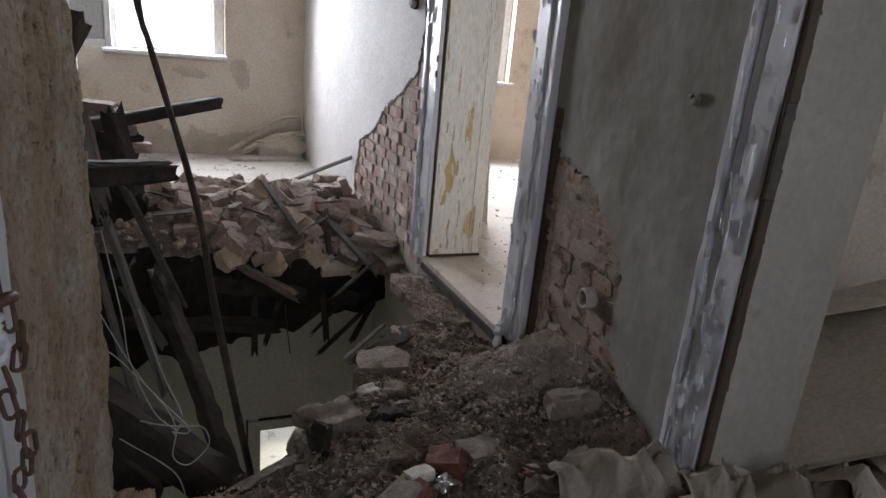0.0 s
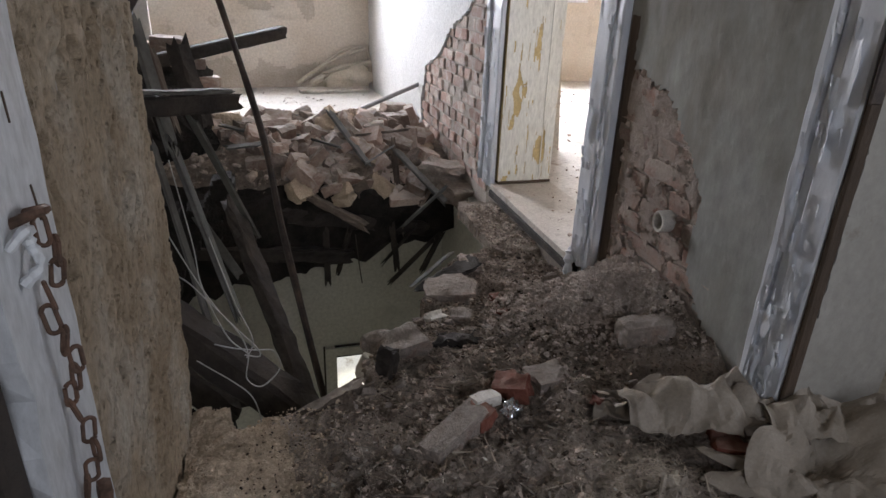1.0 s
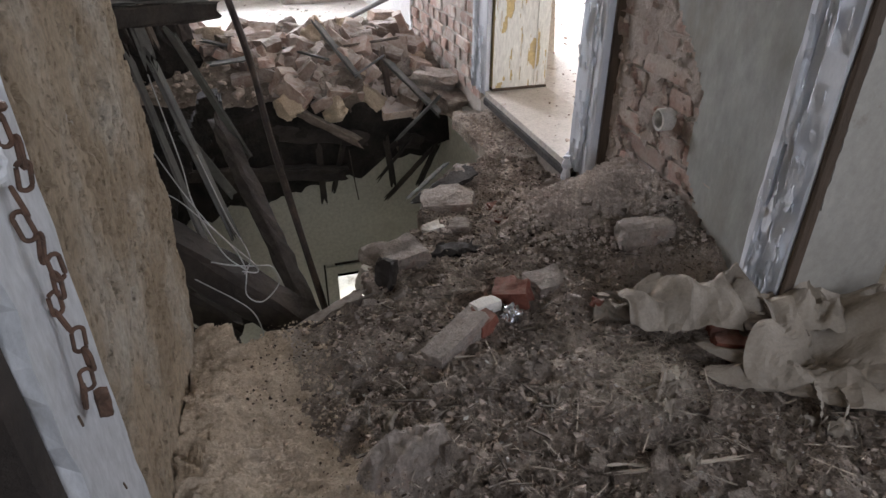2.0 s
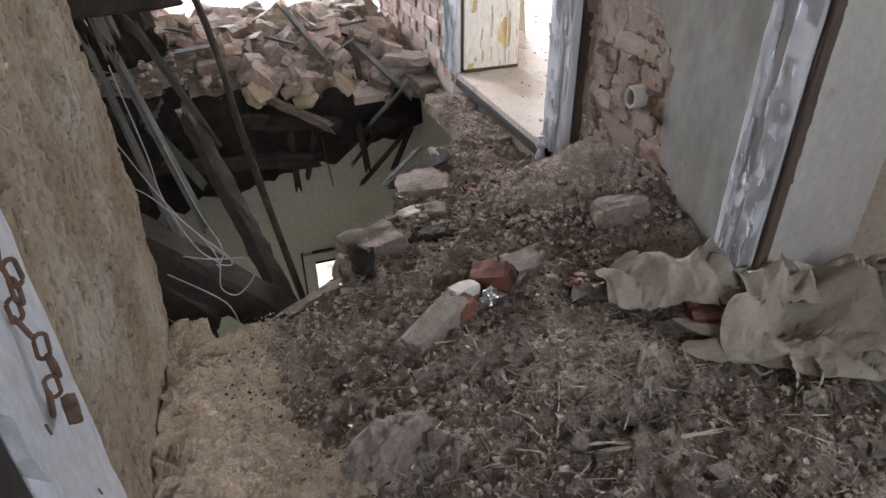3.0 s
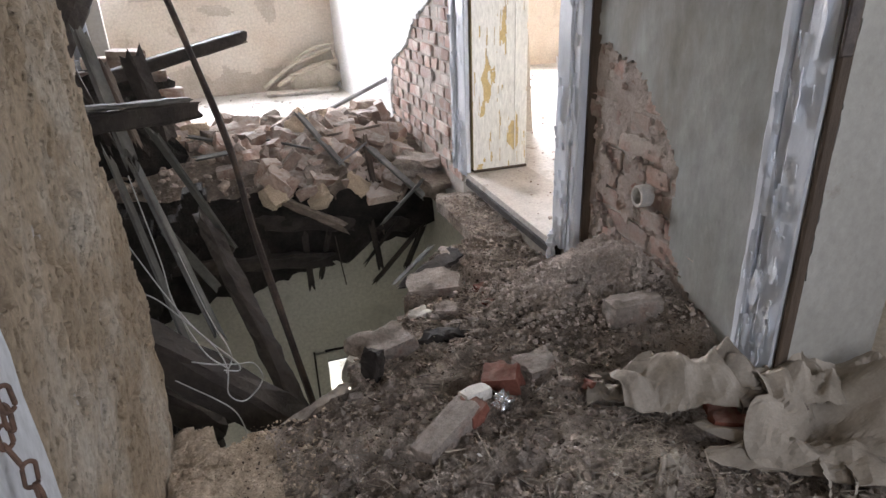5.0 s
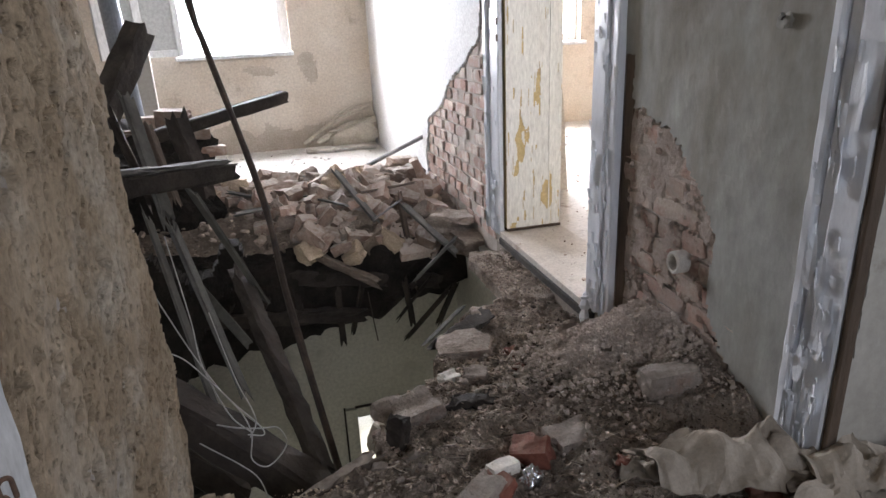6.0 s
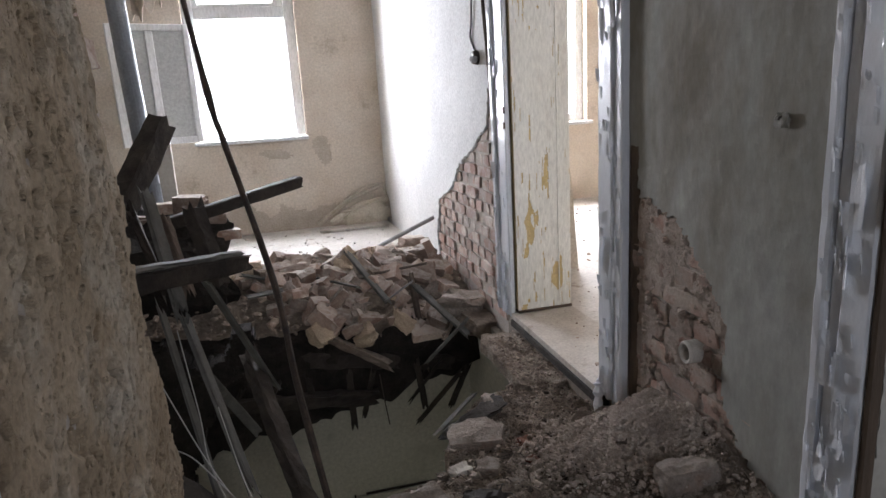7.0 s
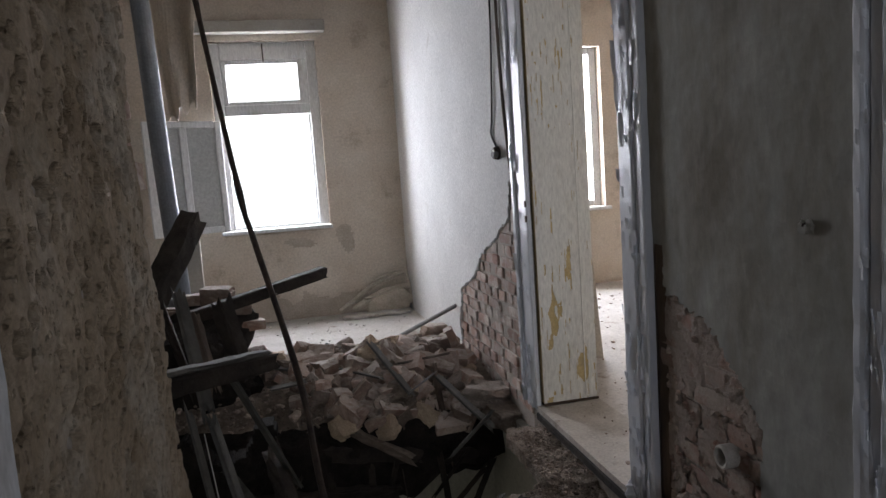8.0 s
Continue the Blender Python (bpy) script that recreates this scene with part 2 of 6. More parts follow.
def smooth(lo, hi, v):
    t = np.clip((np.asarray(v, float) - lo) / (hi - lo), 0, 1)
    return t * t * (3 - 2 * t)


def mesh_object(name, verts, faces, material, parent=None, label="", shade=False):
    me = bpy.data.meshes.new(name)
    me.from_pydata([tuple(map(float, v)) for v in verts], [], faces)
    me.update()
    if shade:
        me.polygons.foreach_set("use_smooth", [True] * len(me.polygons))
    me.materials.append(material)
    ob = new(name, me)
    if parent is not None:
        ob.parent = parent
    if label:
        ob["label"] = label
    return ob


def part(name, bm, material, parent=None, label="", shade=False):
    """Links a bmesh as one mesh object, under a thing if one is given."""
    me = bpy.data.meshes.new(name)
    bm.to_mesh(me)
    bm.free()
    if shade:
        me.polygons.foreach_set("use_smooth", [True] * len(me.polygons))
    me.materials.append(material)
    ob = new(name, me)
    if parent is not None:
        ob.parent = parent
    if label:
        ob["label"] = label
    return ob


def empty(name, label, category, group="", kind=""):
    return tagged(new(name), label, category, group, kind)


def box_bm(x0, y0, z0, x1, y1, z1, bevel=0.0):
    bm = bmesh.new()
    bmesh.ops.create_cube(bm, size=1)
    for v in bm.verts:
        v.co = Vector((x0 if v.co.x < 0 else x1, y0 if v.co.y < 0 else y1, z0 if v.co.z < 0 else z1))
    if bevel:
        bmesh.ops.bevel(bm, geom=bm.edges[:], offset=bevel, segments=1, affect='EDGES')
    return bm


def wall_box(name, x0, y0, z0, x1, y1, z1, material, label, category="wall"):
    return tagged(part(name, box_bm(x0, y0, z0, x1, y1, z1), material), label, category, kind="structure")


def sheet(name, origin, U, V, nu, nv, thick, material, keep=None, disp=None, parent=None, label="", jitter=0.0, seed=1, shade=True):
    """A skin on a grid spanned by U and V, with gaps where keep() says no, relief by disp(), and edges of that thickness."""
    O, U, V = Vector(origin), Vector(U), Vector(V)
    n = U.cross(V).normalized()
    a, b = np.meshgrid(np.linspace(0, 1, nu + 1), np.linspace(0, 1, nv + 1), indexing="ij")
    lu, lv = U.length, V.length
    su, sv = a * lu, b * lv
    if jitter:
        ju = (vnoise(su * 70, sv * 70, seed + 3) - 0.5) * jitter * lu / nu * 2
        jv = (vnoise(su * 70 + 9, sv * 70 + 5, seed + 4) - 0.5) * jitter * lv / nv * 2
        inner = (a > 0) & (a < 1) & (b > 0) & (b < 1)
        su, sv = su + ju * inner, sv + jv * inner
    d = disp(su, sv) if disp is not None else np.zeros_like(su)
    cu, cv = (np.arange(nu) + 0.5) / nu * lu, (np.arange(nv) + 0.5) / nv * lv
    gu, gv = np.meshgrid(cu, cv, indexing="ij")
    k = keep(gu, gv) if keep is not None else np.ones_like(gu, bool)
    o, u, v, nn = np.array(O), np.array(U.normalized()), np.array(V.normalized()), np.array(n)
    front = o + su[..., None] * u + sv[..., None] * v + d[..., None] * nn
    back = o + su[..., None] * u + sv[..., None] * v - thick * nn
    m = (nu + 1) * (nv + 1)
    verts = np.concatenate([front.reshape(-1, 3), back.reshape(-1, 3)])
    w = nv + 1
    faces = []
    kp = np.zeros((nu + 2, nv + 2), bool)
    kp[1:-1, 1:-1] = k
    for i, j in np.argwhere(k):
        p = int(i) * w + int(j)
        q = p + w
        faces.append((p, q, q + 1, p + 1))
        if thick:
            if not kp[i + 1, j]:
                faces.append((p, p + m, q + m, q))
            if not kp[i + 1, j + 2]:
                faces.append((p + 1, q + 1, q + 1 + m, p + 1 + m))
            if not kp[i, j + 1]:
                faces.append((p, p + 1, p + 1 + m, p + m))
            if not kp[i + 2, j + 1]:
                faces.append((q, q + m, q + 1 + m, q + 1))
    used = np.zeros(2 * m, bool)
    for f in faces:
        for idx in f:
            used[idx] = True
    remap = np.cumsum(used) - 1
    faces = [tuple(int(remap[t]) for t in f) for f in faces]
    return mesh_object(name, verts[used], faces, material, parent, label, shade=False)


def tube_bm(points, radius, sides=8, bm=None, closed=False, lump=0.0, seed=0):
    """A round bar along points; radius may be a list."""
    bm = bm or bmesh.new()
    pts = [Vector(p) for p in points]
    rings = []
    up = Vector((0.3, 0.2, 1)).normalized()
    rng = random.Random(seed)
    n = len(pts)
    for i, p in enumerate(pts):
        nxt = pts[(i + 1) % n] if closed or i + 1 < n else p
        prv = pts[i - 1] if closed or i > 0 else p
        t = (nxt - prv).normalized()
        s = t.cross(up)
        if s.length < 0.05:
            s = t.cross(Vector((1, 0, 0)))
        s.normalize()
        w = s.cross(t)
        r = radius[i] if isinstance(radius, (list, tuple)) else radius
        r *= 1 + lump * rng.uniform(-1, 1)
        rings.append([bm.verts.new(p + (s * math.cos(2 * math.pi * k / sides) + w * math.sin(2 * math.pi * k / sides)) * r) for k in range(sides)])
    for i in range(n if closed else n - 1):
        a, b = rings[i], rings[(i + 1) % n]
        for k in range(sides):
            bm.faces.new((a[k], a[(k + 1) % sides], b[(k + 1) % sides], b[k]))
    if not closed:
        bm.faces.new(rings[0])
        bm.faces.new(rings[-1][::-1])
    bmesh.ops.recalc_face_normals(bm, faces=bm.faces[:])
    return bm


def curve_points(points, steps=8):
    """A smooth line through the points."""
    p = [Vector(q) for q in points]
    p = [p[0] * 2 - p[1]] + p + [p[-1] * 2 - p[-2]]
    out = []
    for i in range(1, len(p) - 2):
        for k in range(steps):
            t = k / steps
            out.append(0.5 * (2 * p[i] + (p[i + 1] - p[i - 1]) * t + (2 * p[i - 1] - 5 * p[i] + 4 * p[i + 1] - p[i + 2]) * t * t
                              + (3 * p[i] - p[i - 1] - 3 * p[i + 1] + p[i + 2]) * t ** 3))
    out.append(p[-2])
    return out


def timber(name, p0, p1, w, h, material, label, category="timber", roll=0.0, rough=0.12, split=0.06, seed=0, segs=10, group="", parent=None):
    """A broken length of wood from p0 to p1: worn arrises and splintered ends."""
    rng = random.Random(seed)
    p0, p1 = Vector(p0), Vector(p1)
    ax = (p1 - p0)
    length = ax.length
    ax.normalize()
    side = ax.cross(Vector((0, 0, 1)))
    if side.length < 0.1:
        side = ax.cross(Vector((0, 1, 0)))
    side.normalize()
    top = side.cross(ax)
    c, s = math.cos(roll), math.sin(roll)
    side, top = side * c + top * s, top * c - side * s
    prof = [(-.5, -.36), (-.4, -.5), (0, -.47), (.4, -.5), (.5, -.36), (.48, 0), (.5, .36), (.4, .5), (0, .48), (-.4, .5), (-.5, .36), (-.48, 0)]
    bm = bmesh.new()
    rings = []
    for i in range(segs + 1):
        f = i / segs
        row = []
        for k, (a, b) in enumerate(prof):
            along = f * length
            if i in (0, segs):
                along += (1 if i else -1) * split * rng.uniform(-1, 0.6)
            ww = w * (1 + rough * rng.uniform(-1, 1))
            hh = h * (1 + rough * rng.uniform(-1, 1))
            row.append(bm.verts.new(p0 + ax * along + side * a * ww + top * b * hh))
        rings.append(row)
    m = len(prof)
    for i in range(segs):
        for k in range(m):
            bm.faces.new((rings[i][k], rings[i][(k + 1) % m], rings[i + 1][(k + 1) % m], rings[i + 1][k]))
    for ring, flip in ((rings[0], False), (rings[-1], True)):
        cen = sum((v.co for v in ring), Vector()) / m
        cv = bm.verts.new(cen + ax * (-1 if flip else 1) * split * 0.4)
        for k in range(m):
            f = (ring[k], ring[(k + 1) % m], cv)
            bm.faces.new(f if flip else f[::-1])
    bmesh.ops.recalc_face_normals(bm, faces=bm.faces[:])
    ob = part(name, bm, material, parent)
    return tagged(ob, label, category, group) if parent is None else ob


def chunk_mesh(name, sx, sy, sz, material, seed, rough=0.06, chip=0.25):
    """A chipped block, as mesh data to share."""
    rng = random.Random(seed)
    bm = bmesh.new()
    bmesh.ops.create_cube(bm, size=1)
    bmesh.ops.bevel(bm, geom=bm.edges[:], offset=0.07, segments=1, affect='EDGES')
    bmesh.ops.subdivide_edges(bm, edges=[e for e in bm.edges if e.calc_length() > 0.5], cuts=1, use_grid_fill=True)
    corner = Vector((rng.choice((-.5, .5)), rng.choice((-.5, .5)), rng.choice((-.5, .5))))
    for v in bm.verts:
        d = (v.co - corner).length
        if d < 0.5:
            v.co += (Vector() - corner) * chip * (0.5 - d) * 2 * rng.uniform(0.5, 1)
        v.co += Vector((rng.uniform(-1, 1), rng.uniform(-1, 1), rng.uniform(-1, 1))) * rough
        v.co = Vector((v.co.x * sx, v.co.y * sy, v.co.z * sz))
    bmesh.ops.triangulate(bm, faces=[f for f in bm.faces if len(f.verts) > 4])
    me = bpy.data.meshes.new(name)
    bm.to_mesh(me)
    bm.free()
    me.materials.append(material)
    return me


def rough_mesh(name, sx, sy, sz, material, seed, rough=0.05, chip=0.3, cuts=7):
    """A worn, broken lump with eroded corners and a crusty skin, as mesh data."""
    rng = random.Random(seed)
    bm = bmesh.new()
    bmesh.ops.create_cube(bm, size=1)
    bmesh.ops.subdivide_edges(bm, edges=bm.edges[:], cuts=cuts, use_grid_fill=True)
    off = Vector((seed * 3.7 % 50, seed * 1.3 % 50, seed * 2.1 % 50))
    lost = []
    for _ in range(4):
        c = Vector([rng.choice((-.5, .5)) for _ in range(3)])
        c[rng.randrange(3)] *= rng.uniform(0, 1)
        lost.append((c, rng.uniform(0.15, 0.42)))
    k = (sx * sy * sz) ** (1 / 3)
    for v in bm.verts:
        p = v.co.copy()
        n1 = noise.noise(p * 2.2 + off)
        q = Vector((p.x * sx, p.y * sy, p.z * sz))
        n2 = noise.noise(q * 45 + off)
        n3 = noise.noise(q * 130 + off)
        for c, r in lost:
            d = (p - c).length
            if d < r:
                p -= c * 2 * (r - d) * chip * (1 + 0.8 * n1)
        m = max(abs(p.x), abs(p.y), abs(p.z))
        roundness = (p.length / max(m, 0.01) - 1)
        p *= 1 - 0.10 * roundness * roundness
        p += p.normalized() * (rough * n1)
        v.co = Vector((p.x * sx, p.y * sy, p.z * sz)) + p.normalized() * k * (0.035 * n2 + 0.018 * n3)
    me = bpy.data.meshes.new(name)
    bm.to_mesh(me)
    bm.free()
    me.materials.append(material)
    return me


def block(name, me, m, label, category="brick", group=""):
    ob = new(name, me)
    ob.matrix_world = m
    return tagged(ob, label, category, group)


BIT = [(-1, -1, -1), (1, -1, -1), (1, 1, -1), (-1, 1, -1), (-1, -1, 1), (1, -1, 1), (1, 1, 1), (-1, 1, 1)]
BIT_QUADS = [(0, 3, 2, 1), (4, 5, 6, 7), (0, 1, 5, 4), (1, 2, 6, 5), (2, 3, 7, 6), (3, 0, 4, 7)]
LUMP = [tuple(0.68 * t for t in b) for b in BIT] + [(0, 0, -1), (0, 0, 1), (0, -1, 0), (1, 0, 0), (0, 1, 0), (-1, 0, 0)]
LUMP_TRIS = [(q[k], q[(k + 1) % 4], 8 + c) for c, q in enumerate(BIT_QUADS) for k in range(4)]


def scatter(name, places, size, material, label, seed, flat=0.6, stick=0.0, angular=False):
    """Many small irregular bits in one mesh: places is a list of points on the ground."""
    rng = random.Random(seed)
    verts, faces = [], []
    base, facets = (BIT, BIT_QUADS) if stick or angular else (LUMP, LUMP_TRIS)
    for p in places:
        s = size[0] * (size[1] / size[0]) ** (rng.random() ** 2.2)
        ext = Vector((s * rng.uniform(0.7, 1.3), s * rng.uniform(0.5, 1.0), s * flat * rng.uniform(0.5, 1.1)))
        if stick:
            ext = Vector((s * stick * rng.uniform(0.5, 1.5), s * 0.35, s * 0.25))
        q = Euler((rng.gauss(0, 0.35), rng.gauss(0, 0.35 if not stick else 0.18), rng.uniform(0, 6.28))).to_matrix()
        o = len(verts)
        mid = Vector(p) + Vector((0, 0, ext.z * 0.35))
        for b in base:
            k = Vector([b[t] * ext[t] for t in range(3)]) * rng.uniform(0.5 if angular else 0.6, 1.1)
            verts.append(mid + q @ k)
        faces += [tuple(o + t for t in f) for f in facets]
    ob = mesh_object(name, verts, faces, material)
    return tagged(ob, label, "debris", kind="stuff")


# ---- setting: walls, floors, ceilings ----
WX = 1.5            # face of the long wall with both doorways
FARY = 6.9          # face of the wall with the window
TOP = 3.15
COURSE = 0.074


def bend(ob):
    """The long wall turns a little inwards past the far doorway."""
    for v in ob.data.vertices:
        if v.co.y > 3.8:
            v.co.x -= 0.045 * (v.co.y - 3.8)
    return ob


# long wall: brick core between and beyond the doorways, lintels above
core = wall_box("wall_between_doors", WX + 0.014, 1.29, -0.6, WX + 0.32, 2.45, TOP, M_MORTAR, "brick wall between two doorways with grey flaking plaster")
core2 = wall_box("wall_beyond_door", WX + 0.014, 3.56, -0.6, WX + 0.32, FARY + 0.3, TOP, M_MORTAR, "brick wall with white plaster and a bare brick corner")
bend(core2)
wall_box("wall_over_near_door", WX, -0.2, 2.55, WX + 0.32, 1.29, TOP, M_HALL, "grey plaster above the near doorway")
wall_box("wall_over_far_door", WX, 2.45, 2.55, WX + 0.32, 3.56, TOP, M_HALL, "grey plaster above the far doorway")
wall_box("wall_near_end", WX, -2.2, -0.3, WX + 0.32, -0.2, TOP, M_HALL, "grey plaster wall behind the camera")


def hall_keep(u, v):
    # u runs along y from 1.29, v up from -0.05
    y, z = 1.29 + u, v - 0.05
    n = (fbm(y * 6, z * 6, 4, 4) - 0.5)
    edge = np.interp(z, [0.05, 0.13, 0.18, 0.31, 0.52, 0.66, 0.79, 0.84], [1.45, 1.58, 1.70, 1.735, 1.735, 1.845, 2.0, 2.2]) + 0.18 * n
    low = z < 0.84 + 0.12 * n
    strip = (y > 2.24 + 0.05 * n) & (z < 1.0)
    return ~(((y > edge) & low) | strip)


def hall_disp(u, v):
    n = fbm(u * 3, v * 3, 7, 4) - 0.5
    return 0.010 * n + 0.003 * (fbm(u * 25, v * 25, 8, 3) - 0.5)


# plaster skins: normal points into the hall (-x): U along y, V up gives U x V = +x, so span V first
def skin_x(name, y0, y1, z0, z1, x, cell, thick, material, keep, disp, parent, label, seed):
    """A plaster skin on a wall face that looks towards -x."""
    nu, nv = int((z1 - z0) / cell), int((y1 - y0) / cell)
    k2 = (lambda a, b: keep(b, a)) if keep is not None else None
    d2 = (lambda a, b: disp(b, a)) if disp is not None else None
    return sheet(name, (x, y0, z0), (0, 0, z1 - z0), (0, y1 - y0, 0), nu, nv, thick, material, k2, d2, parent, label, 0.5, seed)


skin_x("plaster", 1.29, 2.30, -0.05, TOP, WX, 0.014, 0.026, M_HALL, hall_keep, hall_disp, core, "grey-green stained plaster skin", 3)


def under_keep(u, v):
    y, z = 1.29 + u, v - 0.05
    n = fbm(y * 10, z * 10, 27, 4)
    return ~hall_keep(u, v) & ((n + 0.35 * smooth(0.42, 0.66, z) + 0.20 * smooth(1.80, 1.70, y) + 0.3 * smooth(2.12, 2.2, y) > 0.59))


skin_x("undercoat", 1.29, 2.24, -0.05, 1.05, WX + 0.005, 0.010, 0.024, M_UNDER, under_keep, lambda u, v: 0.018 * (fbm(u * 16, v * 16, 28, 4) - 0.5), core, "rough brown undercoat around the bare bricks", 4)


def white_keep(u, v):
    y, z = 3.56 + u, v - 0.1
    n = fbm(y * 5, z * 5, 14, 4) - 0.5
    edge = np.interp(z, [0.0, 0.05, 0.44, 0.59, 0.72, 0.95, 1.05, 1.3, 1.7, 3.2], [5.06, 5.04, 4.92, 4.62, 4.43, 4.05, 3.84, 3.78, 3.72, 3.7])
    return y > edge + 0.16 * n * (z < 1.1) + 0.03 * n


def white_disp(u, v):
    return 0.014 * (fbm(u * 2.2, v * 2.2, 17, 4) - 0.5) + 0.004 * (fbm(u * 18, v * 18, 18, 3) - 0.5)


bend(skin_x("plaster", 3.56, FARY, -0.1, TOP, WX - 0.012, 0.018, 0.036, M_WHITE, white_keep, white_disp, core2, "white plaster skin", 5))


def grey_keep(u, v):
    y, z = 3.56 + u, v - 0.1
    n = fbm(y * 7, z * 7, 24, 4) - 0.5
    edge = np.interp(z, [0.0, 0.9, 1.0, 3.2], [3.62, 3.62, 3.60, 3.56])
    lim = np.interp(z, [0.95, 1.05, 1.2, 1.5, 1.9, 3.2], [3.95, 4.1, 4.0, 3.85, 3.8, 3.8])
    bare = (z > 0.93 + 0.15 * n)
    return (y > edge) & (y < lim + 0.02) & bare


bend(skin_x("plaster", 3.56, 4.3, -0.1, TOP, WX + 0.004, 0.018, 0.02, M_DIM, grey_keep, white_disp, core2, "brown undercoat at the edge of the plaster", 6))

# far wall with the window opening
FX0, FX1, FZ0, FZ1 = -0.42, 0.60, 0.87, 2.74
far = empty("wall_far", "beige stained plaster wall with a window opening", "wall", kind="structure")
for nm, x0, x1, z0, z1 in (("wall_panel", -2.2, FX0, -0.6, TOP), ("wall_panel", FX1, 1.80, -0.6, TOP), ("wall_panel", FX0, FX1, -0.6, FZ0), ("wall_panel", FX0, FX1, FZ1, TOP)):
    part(nm, box_bm(x0, FARY + 0.012, z0, x1, FARY + 0.42, z1), M_FARU, far)


def far_keep(u, v):
    x, z = -2.2 + u, v - 0.05
    n = fbm(x * 6, z * 6, 33, 4) - 0.5
    hole = (x > FX0 - 0.005) & (x < FX1 + 0.005) & (z > FZ0 - 0.01) & (z < FZ1)
    torn = z < 0.17 + 0.30 * n
    patch = (np.hypot((x - 0.75) / 0.10, (z - 0.72) / 0.16) < 1 + 1.4 * n) | (np.hypot((x - 0.30) / 0.14, (z - 0.74) / 0.05) < 1 + 1.2 * n)
    return ~(hole | torn | patch)


sheet("plaster", (-2.2, FARY, -0.05), (3.58, 0, 0), (0, 0, TOP + 0.05), 180, 160, 0.012, M_FAR, far_keep,
      lambda u, v: 0.008 * (fbm(u * 2.5, v * 2.5, 35, 4) - 0.5), far, "beige plaster skin with patches", 0.5, 9)

wall_box("wall_room_side", -2.35, 1.9, -0.6, -2.2, FARY + 0.42, TOP, M_FAR, "plain beige plaster wall of the collapsed room")
wall_box("ceiling", -2.4, -2.4, TOP, 5.0, FARY + 0.42, TOP + 0.2, M_CEIL, "dark plaster ceiling, out of view", "ceiling")
wall_box("wall_back", -2.4, -2.4, -0.3, 0.15, -2.2, TOP, M_HALL, "grey plaster wall behind the camera")
wall_box("wall_back_side", 1.65, -2.4, -0.3, 5.0, -2.2, TOP, M_HALL, "grey plaster wall behind the camera")
wall_box("wall_back_low", 0.15, -2.4, -0.3, 1.65, -2.2, 1.0, M_HALL, "grey parapet under the window behind the camera")
wall_box("wall_back_high", 0.15, -2.4, 2.5, 1.65, -2.2, TOP, M_HALL, "grey lintel over the window behind the camera")

# side room beyond the far doorway
for nm, y0, y1, z0, z1 in (("wall_side_room", 0.8, FARY + 0.42, -0.6, TOP), ("wall_side_room_end", -2.2, -1.2, -0.6, TOP), ("wall_side_room_sill", -1.2, 0.8, -0.6, 0.9), ("wall_side_room_head", -1.2, 0.8, 2.4, TOP)):
    wall_box(nm, 4.6, y0, z0, 4.75, y1, z1, M_FAR, "plain beige plaster wall of the side rooms")
wall_box("wall_partition", WX + 0.32, 1.98, -0.3, 4.6, 2.1, TOP, M_FAR, "beige plaster partition between two side rooms")
SX0, SX1, SZ0, SZ1 = 2.6, 3.64, 0.86, 2.6
sw = empty("wall_side_far", "beige plaster wall with a window in the side room", "wall", kind="structure")
for x0, x1, z0, z1 in ((1.70, SX0, -0.6, TOP), (SX1, 4.6, -0.6, TOP), (SX0, SX1, -0.6, SZ0), (SX0, SX1, SZ1, TOP)):
    part("wall_panel", box_bm(x0, FARY, z0, x1, FARY + 0.42, z1), M_FAR, sw)
wall_box("floor_side_room", WX + 0.30, 2.1, -0.25, 4.6, FARY, -0.005, M_FLOORL, "pale dusty boards with scattered dirt", "floor")
wall_box("floor_near_room", WX + 0.30, -2.2, -0.25, 4.6, 2.0, -0.02, M_DEBRIS, "dirty floor of the near side room", "floor")

# dark room on the other side, behind the chained door frame; its darkness is also in the colour
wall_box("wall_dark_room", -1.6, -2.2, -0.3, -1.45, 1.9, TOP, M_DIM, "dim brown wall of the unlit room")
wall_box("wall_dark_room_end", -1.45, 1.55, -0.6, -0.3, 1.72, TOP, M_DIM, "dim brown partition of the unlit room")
wall_box("floor_dark_room", -1.6, -2.2, -0.25, -0.02, 1.7, -0.02, M_DIM, "dim brown floor of the unlit room", "floor")
wall_box("wall_hall_side", -0.3, -2.2, -0.3, 0.0, -0.25, TOP, M_HALL, "grey plaster wall behind the camera")
wall_box("wall_over_chained_door", -0.3, -0.25, 2.1, 0.0, 0.93, TOP, M_PIER, "plaster above the chained door")

# pier: rough plaster, broken end
pier = wall_box("wall_pier", -0.30, 0.92, -0.3, -0.02, 1.60, TOP, M_MORTAR, "wall pier of rough brown pitted plaster with a broken end")


def pier_keep(u, v):
    # u along y from 0.92, v up from -0.1
    y, z = 0.92 + u, v - 0.1
    n = fbm(z * 9, y * 3, 43, 4) - 0.5
    end = np.interp(z, [0.0, 0.27, 0.5, 0.72, 0.89, 1.07, 1.2, 1.5, 1.75, 3.2], [1.76, 1.79, 1.79, 1.70, 1.65, 1.69, 1.64, 1.60, 1.62, 1.66])
    return y < end + 0.05 * n


rngq = random.Random(61)
PITS = [(rngq.uniform(0, 0.92), rngq.uniform(0, 2.1), 0.004 + 0.010 * rngq.random() ** 2.2, rngq.uniform(0.6, 1.3)) for k in range(2200)]


